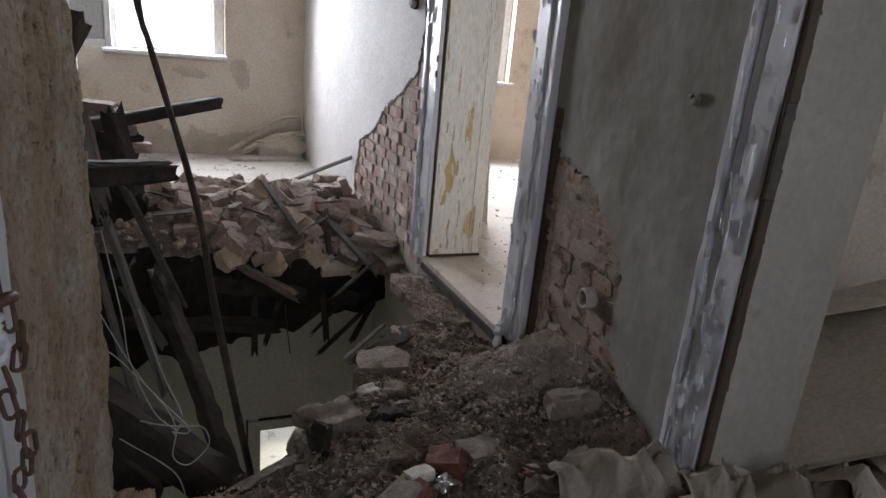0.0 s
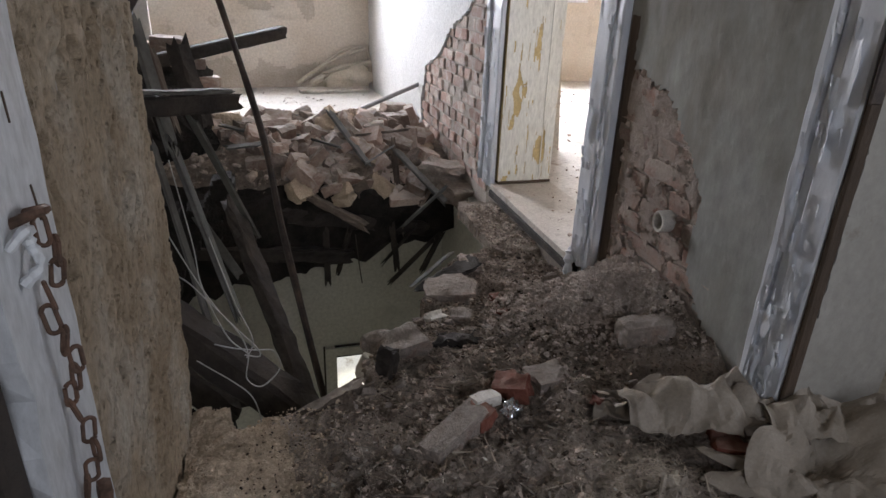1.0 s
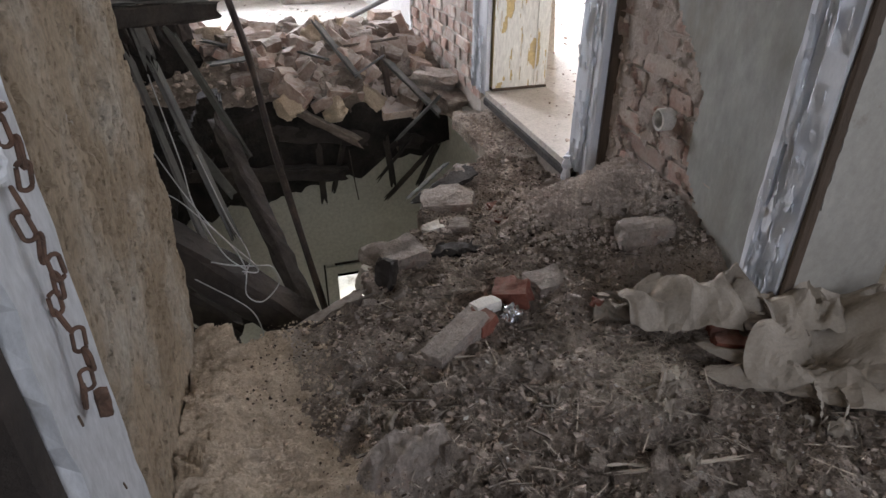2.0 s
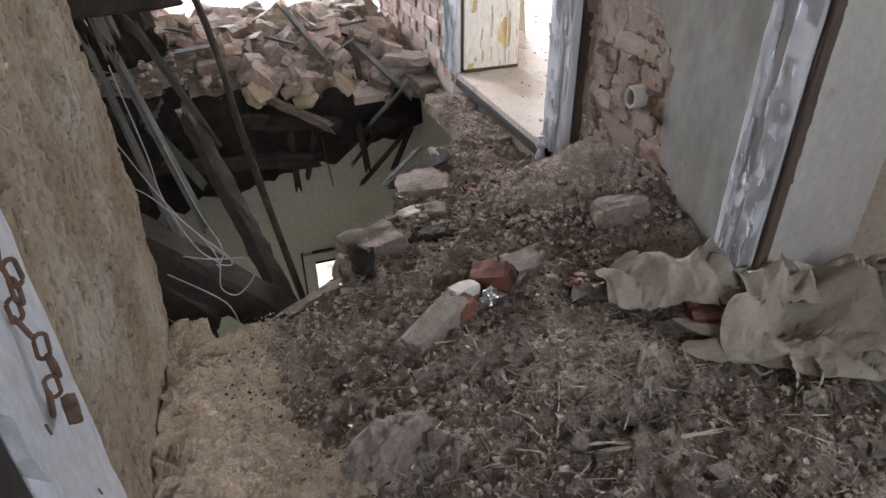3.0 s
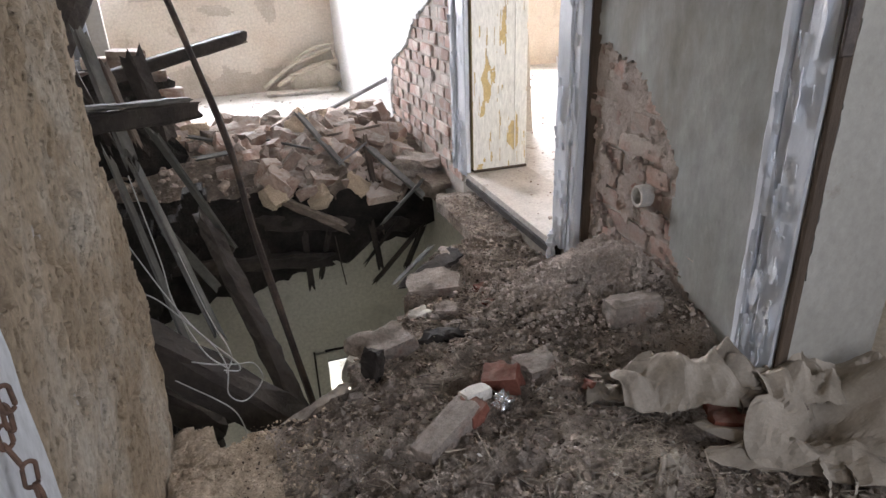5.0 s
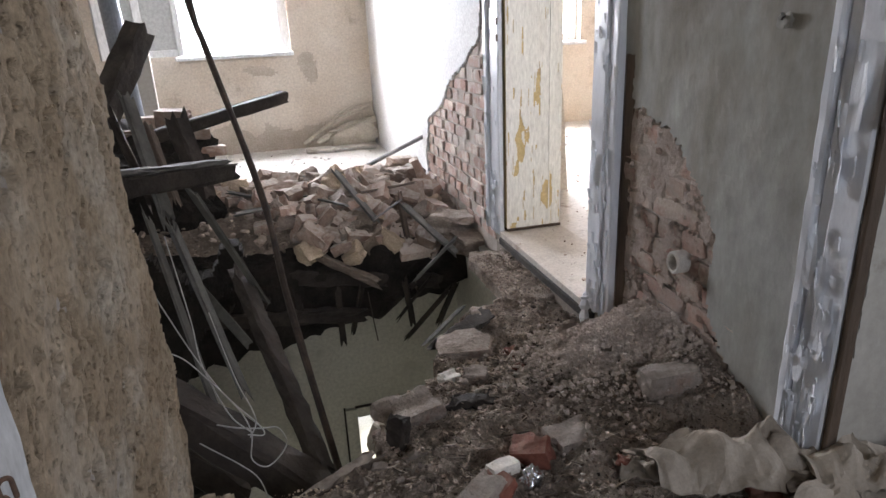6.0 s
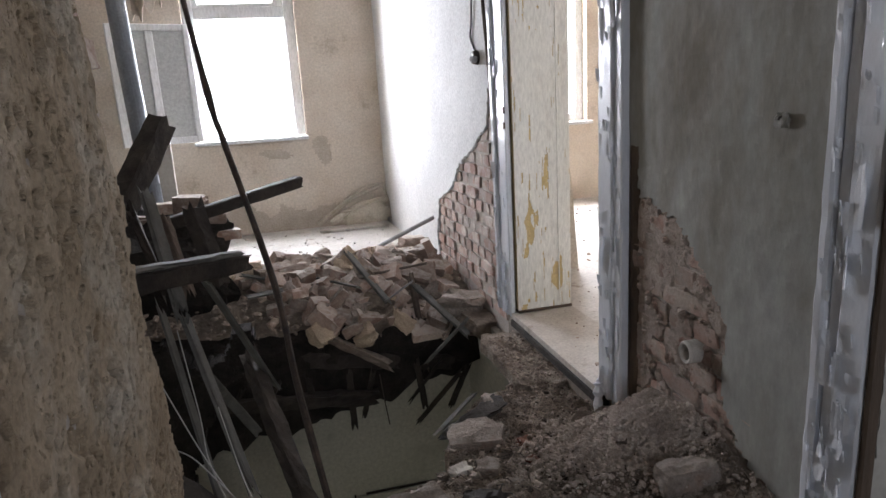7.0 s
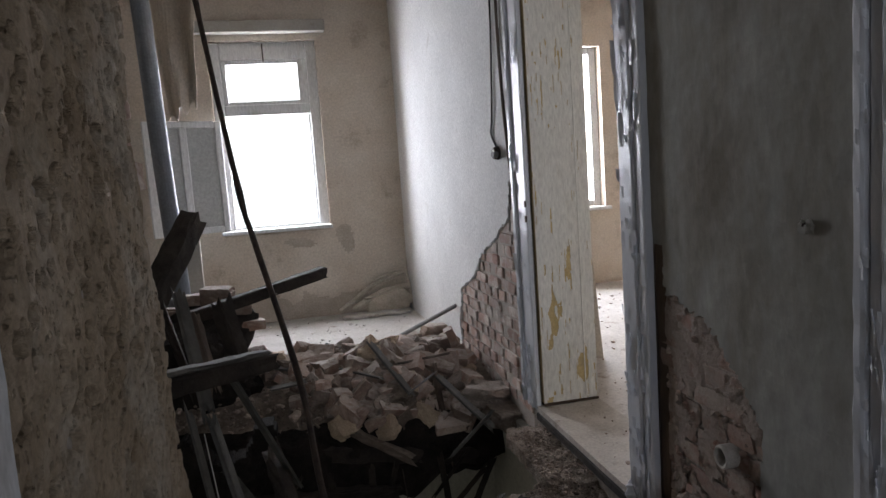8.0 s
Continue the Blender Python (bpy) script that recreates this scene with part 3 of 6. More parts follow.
def pier_disp(u, v):
    """Uneven plaster with many small round holes and a few scaled patches."""
    d = 0.016 * (fbm(u * 3, v * 2.2, 45, 4) - 0.5) + 0.007 * (fbm(u * 26, v * 26, 46, 3) - 0.5) + 0.012 * (fbm(u * 11, v * 11, 50, 3) - 0.5)
    d = d - 0.006 * smooth(0.56, 0.60, fbm(u * 6, v * 4, 49, 3))
    su, sv = u.shape[0] / 0.92, u.shape[1] / (TOP + 0.1)
    for pu, pv, r, e in PITS:
        i0, i1 = max(0, int((pu - 2 * r) * su)), int((pu + 2 * r) * su) + 2
        j0, j1 = max(0, int((pv - 2 * r) * sv)), int((pv + 2 * r) * sv) + 2
        w = (slice(i0, i1), slice(j0, j1))
        d[w] -= 2.6 * r * smooth(1.25, 0.5, np.hypot((u[w] - pu) * e, v[w] - pv) / r)
    return d


# face towards +x: U along y, V up
sheet("plaster", (0.0, 0.92, -0.1), (0, 0.92, 0), (0, 0, TOP + 0.1), 230, 800, 0.05, M_PIER, pier_keep, pier_disp, pier, "rough pitted brown plaster", 0.4, 11)

# ---- ground: debris-strewn floor with the hole ----
HOLE = [(-0.9, 1.69), (-0.02, 1.72), (0.06, 1.70), (0.15, 1.64), (0.25, 1.64), (0.33, 1.63), (0.42, 1.67), (0.49, 1.70), (0.50, 1.88), (0.54, 2.04), (0.60, 2.15), (0.77, 2.26), (0.84, 2.46), (0.85, 2.57),
        (1.10, 2.78), (1.31, 2.93), (1.33, 3.40), (1.42, 3.50), (1.60, 3.56), (1.7, 6.0), (-0.9, 6.0)]


def inside(poly, x, y):
    res = np.zeros(np.shape(x), bool)
    n = len(poly)
    for i in range(n):
        (x0, y0), (x1, y1) = poly[i], poly[(i + 1) % n]
        if y0 == y1:
            continue
        c = ((y0 > y) != (y1 > y)) & (x < (x1 - x0) * (y - y0) / (y1 - y0) + x0)
        res ^= c
    return res


def ground(x, y):
    """Height of the debris in the hall."""
    x, y = np.asarray(x, float), np.asarray(y, float)
    z = -0.125 * smooth(1.70, 2.5, y) + 0.01
    z = z + 0.165 * np.exp(-(((x - 1.43) / 0.27) ** 2 + ((y - 2.04) / 0.27) ** 2))
    z = z + 0.10 * np.exp(-(((x - 1.5) / 0.13) ** 2)) * smooth(2.35, 1.7, y) * smooth(1.35, 1.6, y)
    z = z + 0.07 * np.exp(-((x / 0.14) ** 2)) * smooth(0.5, 1.2, y) * smooth(1.62, 1.25, y)
    z = z + 0.035 * np.exp(-(((x - 1.02) / 0.12) ** 2 + ((y - 1.17) / 0.10) ** 2))
    z = z + 0.055 * smooth(1.35, 0.70, np.hypot((x - 0.435 - 0.5 * (y - 1.11)) / 0.095, (y - 1.11) / 0.055) + 0.5 * (fbm(x * 14, y * 14, 59, 3) - 0.5))
    z = z + 0.055 * (fbm(x * 4, y * 4, 51, 3) - 0.5) + 0.075 * (fbm(x * 11, y * 11, 53, 4, 0.62) - 0.5) * (0.35 + 0.65 * smooth(0.22, 0.5, x)) + 0.030 * (0.35 - np.abs(fbm(x * 9 + 5, y * 9, 57, 3) - 0.5) * 2) * smooth(0.2, 0.45, x) + 0.018 * (fbm(x * 38, y * 38, 58, 2) - 0.5)
    return z


def floor_keep(u, v):
    x, y = -0.3 + u, -2.2 + v
    n = fbm(x * 8, y * 8, 55, 3) - 0.5
    m = fbm(x * 8 + 40, y * 8, 56, 3) - 0.5
    return ~inside(HOLE, x + 0.10 * n, y + 0.10 * m) & ~((x < 0.0) & (y < 1.65)) & ~((x > 1.51) & (y > 1.28))


floor = sheet("floor", (-0.3, -2.2, 0), (2.15, 0, 0), (0, 5.9, 0), 250, 690, 0.17, M_DEBRIS, floor_keep, lambda u, v: ground(-0.3 + u, -2.2 + v), None, "", 0.4, 13)
tagged(floor, "broken floor covered with dirt, ash and rubble, with a large hole", "floor", kind="structure")

# floor of the collapsed room, beyond the hole
far_floor = wall_box("floor_far_room", -2.2, 5.0, -0.55, 1.55, FARY + 0.02, -0.035, M_FLOORL, "pale dusty floor below the window, strewn with plaster crumbs", "floor")

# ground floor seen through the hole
# left wall is split around an added, unseen opening for the fill lamp
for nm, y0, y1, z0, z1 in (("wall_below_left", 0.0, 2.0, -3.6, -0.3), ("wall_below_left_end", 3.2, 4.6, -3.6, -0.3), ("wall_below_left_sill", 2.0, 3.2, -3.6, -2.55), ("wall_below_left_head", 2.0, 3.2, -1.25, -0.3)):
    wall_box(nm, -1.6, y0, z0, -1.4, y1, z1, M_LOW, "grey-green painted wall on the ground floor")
wall_box("wall_below_right", 1.46, 0.0, -3.6, 1.6, 4.5, -0.2, M_LOW, "grey-green painted wall on the ground floor")
wall_box("wall_below_near", -1.4, 0.0, -3.6, 1.46, 0.15, -0.3, M_LOW, "grey-green painted wall on the ground floor")
wall_box("floor_below", -1.6, 0.0, -3.7, 3.2, 7.4, -3.6, M_FLOORL, "dusty floor of the ground floor", "floor")
low = empty("wall_below_far", "grey-green painted wall with a doorway on the ground floor", "wall", kind="structure")
LX0, LX1, LZ1 = 0.66, 1.36, -1.60
for x0, x1, z0, z1 in ((-1.4, LX0, -3.6, -0.5), (LX1, 1.46, -3.6, -0.5), (LX0, LX1, LZ1, -0.5)):
    part("wall_panel", box_bm(x0, 4.40, z0, x1, 4.55, z1), M_LOW, low)
for x0, x1, z0, z1 in ((LX0 - 0.085, LX0, -3.6, LZ1 + 0.07), (LX1, LX1 + 0.085, -3.6, LZ1 + 0.07), (LX0, LX1, LZ1, LZ1 + 0.07)):
    part("door_frame", box_bm(x0, 4.37, z0, x1, 4.398, z1, 0.004), M_LOW, low, "grey-green door frame")
    part("frame_edge", box_bm(x0 - 0.012, 4.385, z0, x0 if x1 - x0 < 0.2 else x1, 4.399, z1 + 0.012), M_CHAR, low, "dark joint beside the frame")
wall_box("wall_below_room", -0.5, 7.2, -3.6, 0.75, 7.35, -0.6, M_LOW, "pale wall of the lit room below")
wall_box("wall_below_room_side", 2.6, 4.5, -3.6, 2.75, 7.35, -0.6, M_LOW, "pale wall of the lit room below")
wall_box("wall_below_room_end", -0.65, 4.55, -3.6, -0.5, 7.35, -0.6, M_LOW, "pale wall of the lit room below")
wall_box("ceiling_below", -0.65, 4.4, -0.6, 2.75, 7.35, -0.56, M_CEILB, "pale ceiling of the lit room below", "ceiling")

# bright overcast sky outside the windows
glow = bpy.data.materials.new("overcast_sky")
glow.use_nodes = True
gn = glow.node_tree
em = gn.nodes.new("ShaderNodeEmission")
em.inputs[0].default_value = (0.93, 0.97, 1.0, 1)
em.inputs[1].default_value = 3.0
gn.links.new(em.outputs[0], gn.nodes["Material Output"].inputs[0])
tagged(part("backdrop", box_bm(-14, 14.0, -6, 20, 14.1, 14), glow), "plain white overcast sky beyond the windows", "sky", kind="structure")


# ---- bare bricks of the walls ----
def wall_bricks(parent, face_x, y0, y1, z0, z1, keep, seed, bent=False, material=None, proud=0.013):
    """Bricks that stand out of the mortar wherever the plaster has gone."""
    rng = random.Random(seed)
    long_me = [chunk_mesh("brick", 0.05, 0.24, 0.063, material or M_BRICKW, 70 + k, 0.035, 0.10) for k in range(4)]
    head_me = [chunk_mesh("brick", 0.05, 0.112, 0.063, material or M_BRICKW, 80 + k, 0.05, 0.14) for k in range(5)]
    row = 0
    z = z0
    while z < z1:
        header = row % 2 == 0
        step = 0.125 if header else 0.252
        y = y0 - rng.uniform(0, 0.06) - (0.06 if header else 0)
        while y < y1 + 0.05:
            yc, zc = y + step / 2, z + 0.037
            if bool(np.any(~keep(np.array([yc - step * 0.4, yc, yc + step * 0.4]), np.array([zc, zc, zc])))) and y0 <= yc <= y1:
                ob = new("brick", rng.choice(head_me if header else long_me))
                x = face_x + 0.025 - rng.uniform(0.0, proud)
                if bent and yc > 3.8:
                    x -= 0.045 * (yc - 3.8)
                ob.matrix_world = pose(x, yc, zc, rng.uniform(-1, 1), rng.uniform(-1.5, 1.5), rng.uniform(-1.5, 1.5))
                ob.parent = parent
            y += step
        z += COURSE
        row += 1


wall_bricks(core2, WX + 0.005, 3.60, 5.15, -0.1, 1.02, lambda y, z: white_keep(y - 3.56, z + 0.1), 21, True)
wall_bricks(core, WX + 0.006, 1.62, 2.22, -0.02, 0.86, lambda y, z: hall_keep(y - 1.29, z + 0.05) | (z > 0.80), 22, False, M_SMEAR, 0.004)

# clumps of old mortar left on the bare bricks
rngm = random.Random(5)
pts = []
for k in range(800):
    y, z = rngm.uniform(1.68, 2.24), rngm.uniform(0.15, 0.88)
    if not bool(hall_keep(np.array([y - 1.29]), np.array([z + 0.05]))[0]) and float(fbm(y * 9, z * 9, 61, 2)) > 0.42:
        pts.append((WX + 0.010, y, z - 0.004))
scatter("mortar_clumps", pts, (0.006, 0.024), M_SMEAR, "crumbling grey-brown mortar left on bare bricks", 6, 0.9)

# ---- door casings ----
def casing(name, y0, y1, flip, z0, z1, label, seed, depth=0.03):
    """A moulded casing on the face of the long wall: raised outer bead, hollow, flat inner board."""
    thing = empty(name, label, "door casing")
    rng = random.Random(seed)
    w = y1 - y0
    bands = [("outer_bead", 0.0, 0.20, depth), ("hollow", 0.20, 0.46, depth * 0.45), ("inner_board", 0.46, 1.0, depth * 0.8)]
    for nm, a, b, d in bands:
        if flip:
            a, b = 1 - b, 1 - a
        bm = bmesh.new()
        n = int((z1 - z0) / 0.05)
        rings = []
        ya, yb = y0 + a * w, y0 + b * w
        for i in range(n + 1):
            z = z0 + (z1 - z0) * i / n
            e = [rng.uniform(-0.0016, 0.0016) for _ in range(6)]
            c = 0.006
            rings.append([bm.verts.new(p) for p in ((WX + 0.002, ya, z), (WX - d + c + e[0], ya + e[1], z), (WX - d + e[2], ya + c, z), (WX - d + e[3], yb - c, z), (WX - d + c + e[4], yb + e[5], z), (WX + 0.002, yb, z))])
        for i in range(n):
            for k in range(5):
                bm.faces.new((rings[i][k], rings[i][k + 1], rings[i + 1][k + 1], rings[i + 1][k]))
        bm.faces.new(rings[0][::-1])
        bm.faces.new(rings[-1])
        bmesh.ops.recalc_face_normals(bm, faces=bm.faces[:])
        part(nm, bm, M_PAINTB, thing)
    # lifted flakes of paint
    verts, faces = [], []
    for k in range(95):
        z = z0 + (z1 - z0) * rng.random() ** 2.0 * 0.75
        big_ = rng.random() < 0.25
        half = rng.uniform(0.008, 0.017) if big_ else rng.uniform(0.003, 0.008)
        tall = rng.uniform(0.05, 0.14) if big_ else rng.uniform(0.012, 0.05)
        y = rng.uniform(y0 + 0.012 + half, y1 - 0.006 - half)
        side_, lift = rng.choice((-1, 1)), rng.uniform(0.003, 0.013)
        o, x, nn = len(verts), WX - depth - 0.001, 6
        for q in range(nn + 1):
            f_ = q / nn
            wq = half * (0.55 + 0.45 * math.sin(math.pi * min(1, f_ * 1.1 + 0.05))) * rng.uniform(0.75, 1.15)
            zq = z + tall * f_
            up_ = lift * (0.4 + 0.6 * f_) * rng.uniform(0.8, 1.1)
            for th in (0.0, 0.0012):
                verts += [(x - th, y - side_ * wq, zq), (x - up_ * 0.25 - th, y, zq), (x - up_ - th, y + side_ * wq, zq + 0.004)]
        for q in range(nn):
            a_ = o + q * 6
            for p_ in (0, 1):
                faces += [(a_ + p_, a_ + p_ + 1, a_ + p_ + 7, a_ + p_ + 6), (a_ + 3 + p_, a_ + 9 + p_, a_ + 10 + p_, a_ + 4 + p_)]
            faces.append((a_ + 2, a_ + 5, a_ + 11, a_ + 8))
    mesh_object("paint_flakes", verts, faces, M_PAINTB, thing, "curling flakes of bluish-white paint")
    return thing


casing("door_casing", 1.286, 1.430, True, 0.10, 2.6, "peeling bluish-white moulded door casing beside the tarpaulin", 31)
casing("door_casing", 2.30, 2.485, False, 0.0, 2.6, "peeling bluish-white moulded casing with a splintered foot", 32)
casing("door_casing", 3.515, 3.73, True, -0.02, 2.6, "bluish-white moulded casing next to bare bricks", 33)
tagged(part("door_frame", box_bm(WX - 0.020, 1.270, 0.02, WX + 0.016, 1.2845, 2.55, 0.004), M_FRAMEW), "bare brown wooden edge of a door frame", "door frame", kind="structure")
tagged(part("strike_plate", box_bm(WX - 0.034, 1.260, 0.90, WX + 0.0, 1.2675, 1.13, 0.003), M_IRON), "rusty iron strike plate on the door frame", "strike plate")
tagged(part("door_stop", box_bm(WX - 0.008, 2.487, 0.02, WX + 0.30, 2.505, 2.55, 0.003), M_PAINTB), "bluish-white inner lining of the far doorway", "door lining", kind="structure")
# wood and grey plaster strip beside the far casing
tagged(part("wall_strip", box_bm(WX + 0.004, 2.235, -0.1, WX + 0.03, 2.298, 2.6, 0.004), M_FRAMEW), "bare brown wooden fillet beside the casing", "trim", kind="structure")
# plaster reveal of the near doorway
sheet("wall_reveal", (WX + 0.004, 1.280, -0.05), (0.318, 0, 0), (0, 0, 2.65), 28, 170, 0.012, M_JAMB,
      lambda u, v: u > 0.004 + 0.030 * fbm(v * 9, u * 9, 62, 4), lambda u, v: 0.008 * (fbm(u * 5, v * 4, 63, 4) - 0.5), None, "", 0.5, 15)
tagged(bpy.data.objects["wall_reveal"], "cream painted plaster reveal with a ragged edge", "wall", kind="structure")

# threshold of the far doorway, with its dark edge
thr = empty("threshold", "worn dusty wooden threshold board in the far doorway", "threshold")
tb = sheet("board", (WX - 0.02, 2.49, 0.0), (0.36, 0, 0), (0, 1.03, 0), 30, 80, 0.03, M_THRES, None, lambda u, v: 0.006 * (fbm(u * 8, v * 8, 64, 4) - 0.5), thr, "", 0.3, 16)
part("edge", box_bm(WX - 0.028, 2.47, -0.075, WX + 0.02, 3.52, -0.032, 0.006), M_CHAR, thr, "dark rotten edge under the board")
part("riser", box_bm(WX - 0.012, 2.40, -0.35, WX + 0.3, 3.60, -0.078, 0.003), M_DIM, thr, "dirty masonry under the board")

# narrow door leaf, open in the far doorway
leaf = empty("door_leaf", "narrow cream-painted door leaf with cracked flaking paint, standing open", "door")
leaf_panel = part("panel", box_bm(WX + 0.012, 3.492, 0.018, WX + 0.33, 3.530, 2.52, 0.003), M_OCHRE, leaf, "ochre undercoat bared where paint fell off")


def paint_keep(u, v):
    x, z = u, v
    n = fbm(x * 16, z * 5, 71, 4)
    crack = vnoise(x * 95, z * 7, 72) * 0.6 + vnoise(x * 160, z * 16, 73) * 0.4
    mid = smooth(0.05, 0.09, x) * smooth(0.25, 0.2, x)
    big = mid * smooth(0.30, 0.42, z) * smooth(1.02, 0.8, z)
    low_ = np.exp(-(((x - 0.23) / 0.035) ** 2 + ((z - 0.16) / 0.07) ** 2))
    gone = n + 0.22 * big + 0.45 * low_ > 0.80
    split_ = (crack > 0.75) & (n + 0.12 * mid > 0.5)
    return ~(gone | split_)


sheet("paint", (WX + 0.012, 3.489, 0.02), (0.318, 0, 0), (0, 0, 2.5), 72, 340, 0.0025, M_PAINTD, paint_keep,
      lambda u, v: 0.0015 * fbm(u * 40, v * 12, 74, 3), leaf_panel, "cracked cream paint skin", 0.4, 17)
part("stile_bead", box_bm(WX + 0.255, 3.484, 0.02, WX + 0.262, 3.488, 2.52, 0.001), M_PAINTD, leaf_panel)
# dark strip drawn for the shade in the gap below the leaf
part("bottom_edge", box_bm(WX + 0.012, 3.486, 0.004, WX + 0.335, 3.532, 0.017, 0.002), M_FRAMEW, leaf, "dark strip for the shaded gap under the leaf")
for z in (1.02, 1.10):
    part("hinge_mark", box_bm(WX - 0.030, 3.508, z, WX - 0.022, 3.528, z + 0.035, 0.002), M_IRON, leaf, "dark hinge leaf")

# ---- far window: frame, transom, open leaf, board over it ----
win = empty("window_1", "white wooden casement window, transom above, overexposed sky behind", "window", kind="structure")
fy0, fy1 = FARY + 0.10, FARY + 0.17
for nm, x0, x1, z0, z1 in (("frame_side", FX0, FX0 + 0.10, FZ0 + 0.04, FZ1), ("frame_side", FX1 - 0.10, FX1, FZ0 + 0.04, FZ1), ("frame_top", FX0 + 0.10, FX1 - 0.10, 2.57, FZ1),
                           ("frame_bottom", FX0 + 0.10, FX1 - 0.10, FZ0 + 0.04, FZ0 + 0.07), ("transom", FX0 + 0.10, FX1 - 0.10, 2.03, 2.14)):
    part(nm, box_bm(x0, fy0, z0, x1, fy1, z1, 0.008), M_PAINTW, win)
for x0, x1, z0, z1 in ((FX0 + 0.10, FX0 + 0.145, 2.14, 2.57), (FX1 - 0.19, FX1 - 0.10, 2.14, 2.57), (FX0 + 0.145, FX1 - 0.19, 2.53, 2.57), (FX0 + 0.145, FX1 - 0.19, 2.14, 2.17)):
    part("transom_sash", box_bm(x0, fy0 + 0.01, z0, x1, fy1 - 0.01, z1, 0.005), M_PAINTW, win)
part("rebate", box_bm(FX1 - 0.12, fy0 + 0.03, FZ0 + 0.07, FX1 - 0.102, fy1, 2.03, 0.004), M_PAINTW, win)
part("window_sill", box_bm(FX0 - 0.03, FARY - 0.06, FZ0, FX1 + 0.02, FARY + 0.10, FZ0 + 0.038, 0.008), M_PAINTW, win, "white painted sill board")
part("latch_rod", tube_bm([(0.09, fy0 - 0.01, 2.55), (0.09, fy0 - 0.015, 2.72)], 0.006), M_IRON, win, "dark latch rod")
sash = empty("window_leaf", "white casement leaf with two dusty grey panes, swung inwards", "window leaf")
S = pose(-0.36, 6.80, 0.92, 0, 0, 180 + 24)


def sash_box(nm, x0, x1, z0, z1, t, material, label=""):
    bm = box_bm(x0, -t, z0, x1, t, z1, 0.006 if material is M_PAINTW else 0)
    bm.transform(S)
    return part(nm, bm, material, sash, label)


for nm, x0, x1, z0, z1 in (("stile", 0, 0.06, 0, 1.05), ("stile", 0.62, 0.70, 0, 1.05), ("rail", 0.06, 0.62, 0, 0.06), ("rail", 0.06, 0.62, 0.99, 1.05), ("muntin", 0.32, 0.39, 0.06, 0.99)):
    sash_box(nm, x0, x1, z0, z1, 0.022, M_PAINTW)
sash_box("pane", 0.06, 0.32, 0.06, 0.99, 0.002, M_PANE, "dusty grey pane")
sash_box("pane", 0.39, 0.62, 0.06, 0.99, 0.002, M_PANE, "dusty grey pane")
tagged(part("curtain_board", box_bm(-0.55, FARY - 0.12, 2.79, 0.70, FARY - 0.004, 2.90, 0.008), M_JAMB), "pale wooden curtain board above the window", "curtain board")

# side room window and its open leaf
sw1 = empty("window_2", "white wooden window of the side room", "window", kind="structure")
for nm, x0, x1, z0, z1 in (("frame_side", SX1 - 0.09, SX1, SZ0, SZ1), ("frame_side", SX0, SX0 + 0.09, SZ0, SZ1), ("mullion", 3.06, 3.15, SZ0 + 0.07, SZ1 - 0.07), ("frame_bottom", SX0 + 0.09, SX1 - 0.09, SZ0, SZ0 + 0.07), ("frame_top", SX0 + 0.09, SX1 - 0.09, SZ1 - 0.07, SZ1)):
    part(nm, box_bm(x0, FARY + 0.10, z0, x1, FARY + 0.17, z1, 0.006), M_PAINTW, sw1)
part("window_sill", box_bm(SX0 - 0.03, FARY - 0.06, SZ0 - 0.04, SX1 + 0.05, FARY + 0.10, SZ0 - 0.002, 0.006), M_PAINTW, sw1)
# board leaning behind the door leaf
bm = bmesh.new()
fr = [bm.verts.new(p) for p in ((1.90, 4.35, 0.0), (2.22, 4.20, 0.0), (2.19, 4.23, 0.62), (2.10, 4.28, 1.22), (1.90, 4.38, 1.25))]
f = bm.faces.new(fr)
ext = bmesh.ops.extrude_face_region(bm, geom=[f])
bmesh.ops.translate(bm, vec=(0.008, 0.018, 0), verts=[v for v in ext["geom"] if isinstance(v, bmesh.types.BMVert)])
bmesh.ops.recalc_face_normals(bm, faces=bm.faces[:])
tagged(part("fibreboard", bm, M_BOARDY), "yellow-brown fibreboard sheet leaning in the side room", "board")

# ---- socket and cable ----
sock = empty("wall_socket", "old dark round wall socket hanging on its cable", "socket")
bm = bmesh.new()
bmesh.ops.create_cone(bm, cap_ends=True, segments=20, radius1=0.042, radius2=0.034, depth=0.035, matrix=pose(1.462, 3.94, 1.41, 0, -90, 0))
bmesh.ops.bevel(bm, geom=bm.edges[:], offset=0.004, segments=1, affect='EDGES')
sock_body = part("body", bm, M_IRON, sock)
bm = bmesh.new()
bmesh.ops.create_cone(bm, cap_ends=True, segments=16, radius1=0.02, radius2=0.016, depth=0.03, matrix=pose(1.44, 3.90, 1.40, 0, -80, 20))
part("insert", bm, M_STEEL, sock_body, "bare metal insert")
part("cable", tube_bm(curve_points([(1.475, 3.96, 1.44), (1.468, 4.03, 1.53), (1.468, 4.00, 1.62), (1.472, 3.965, 1.9), (1.474, 3.93, 2.3), (1.474, 3.92, 3.1)], 8), 0.006), M_BLACK, sock, "dark cable up the wall")
tagged(part("wall_cable", tube_bm(curve_points([(1.474, 3.80, 3.1), (1.474, 3.82, 2.2), (1.476, 3.80, 1.7), (1.484, 3.76, 1.3), (1.49, 3.75, 1.0)], 8), 0.009, lump=0.1), M_LATH), "old cloth-covered cable beside the casing", "cable")
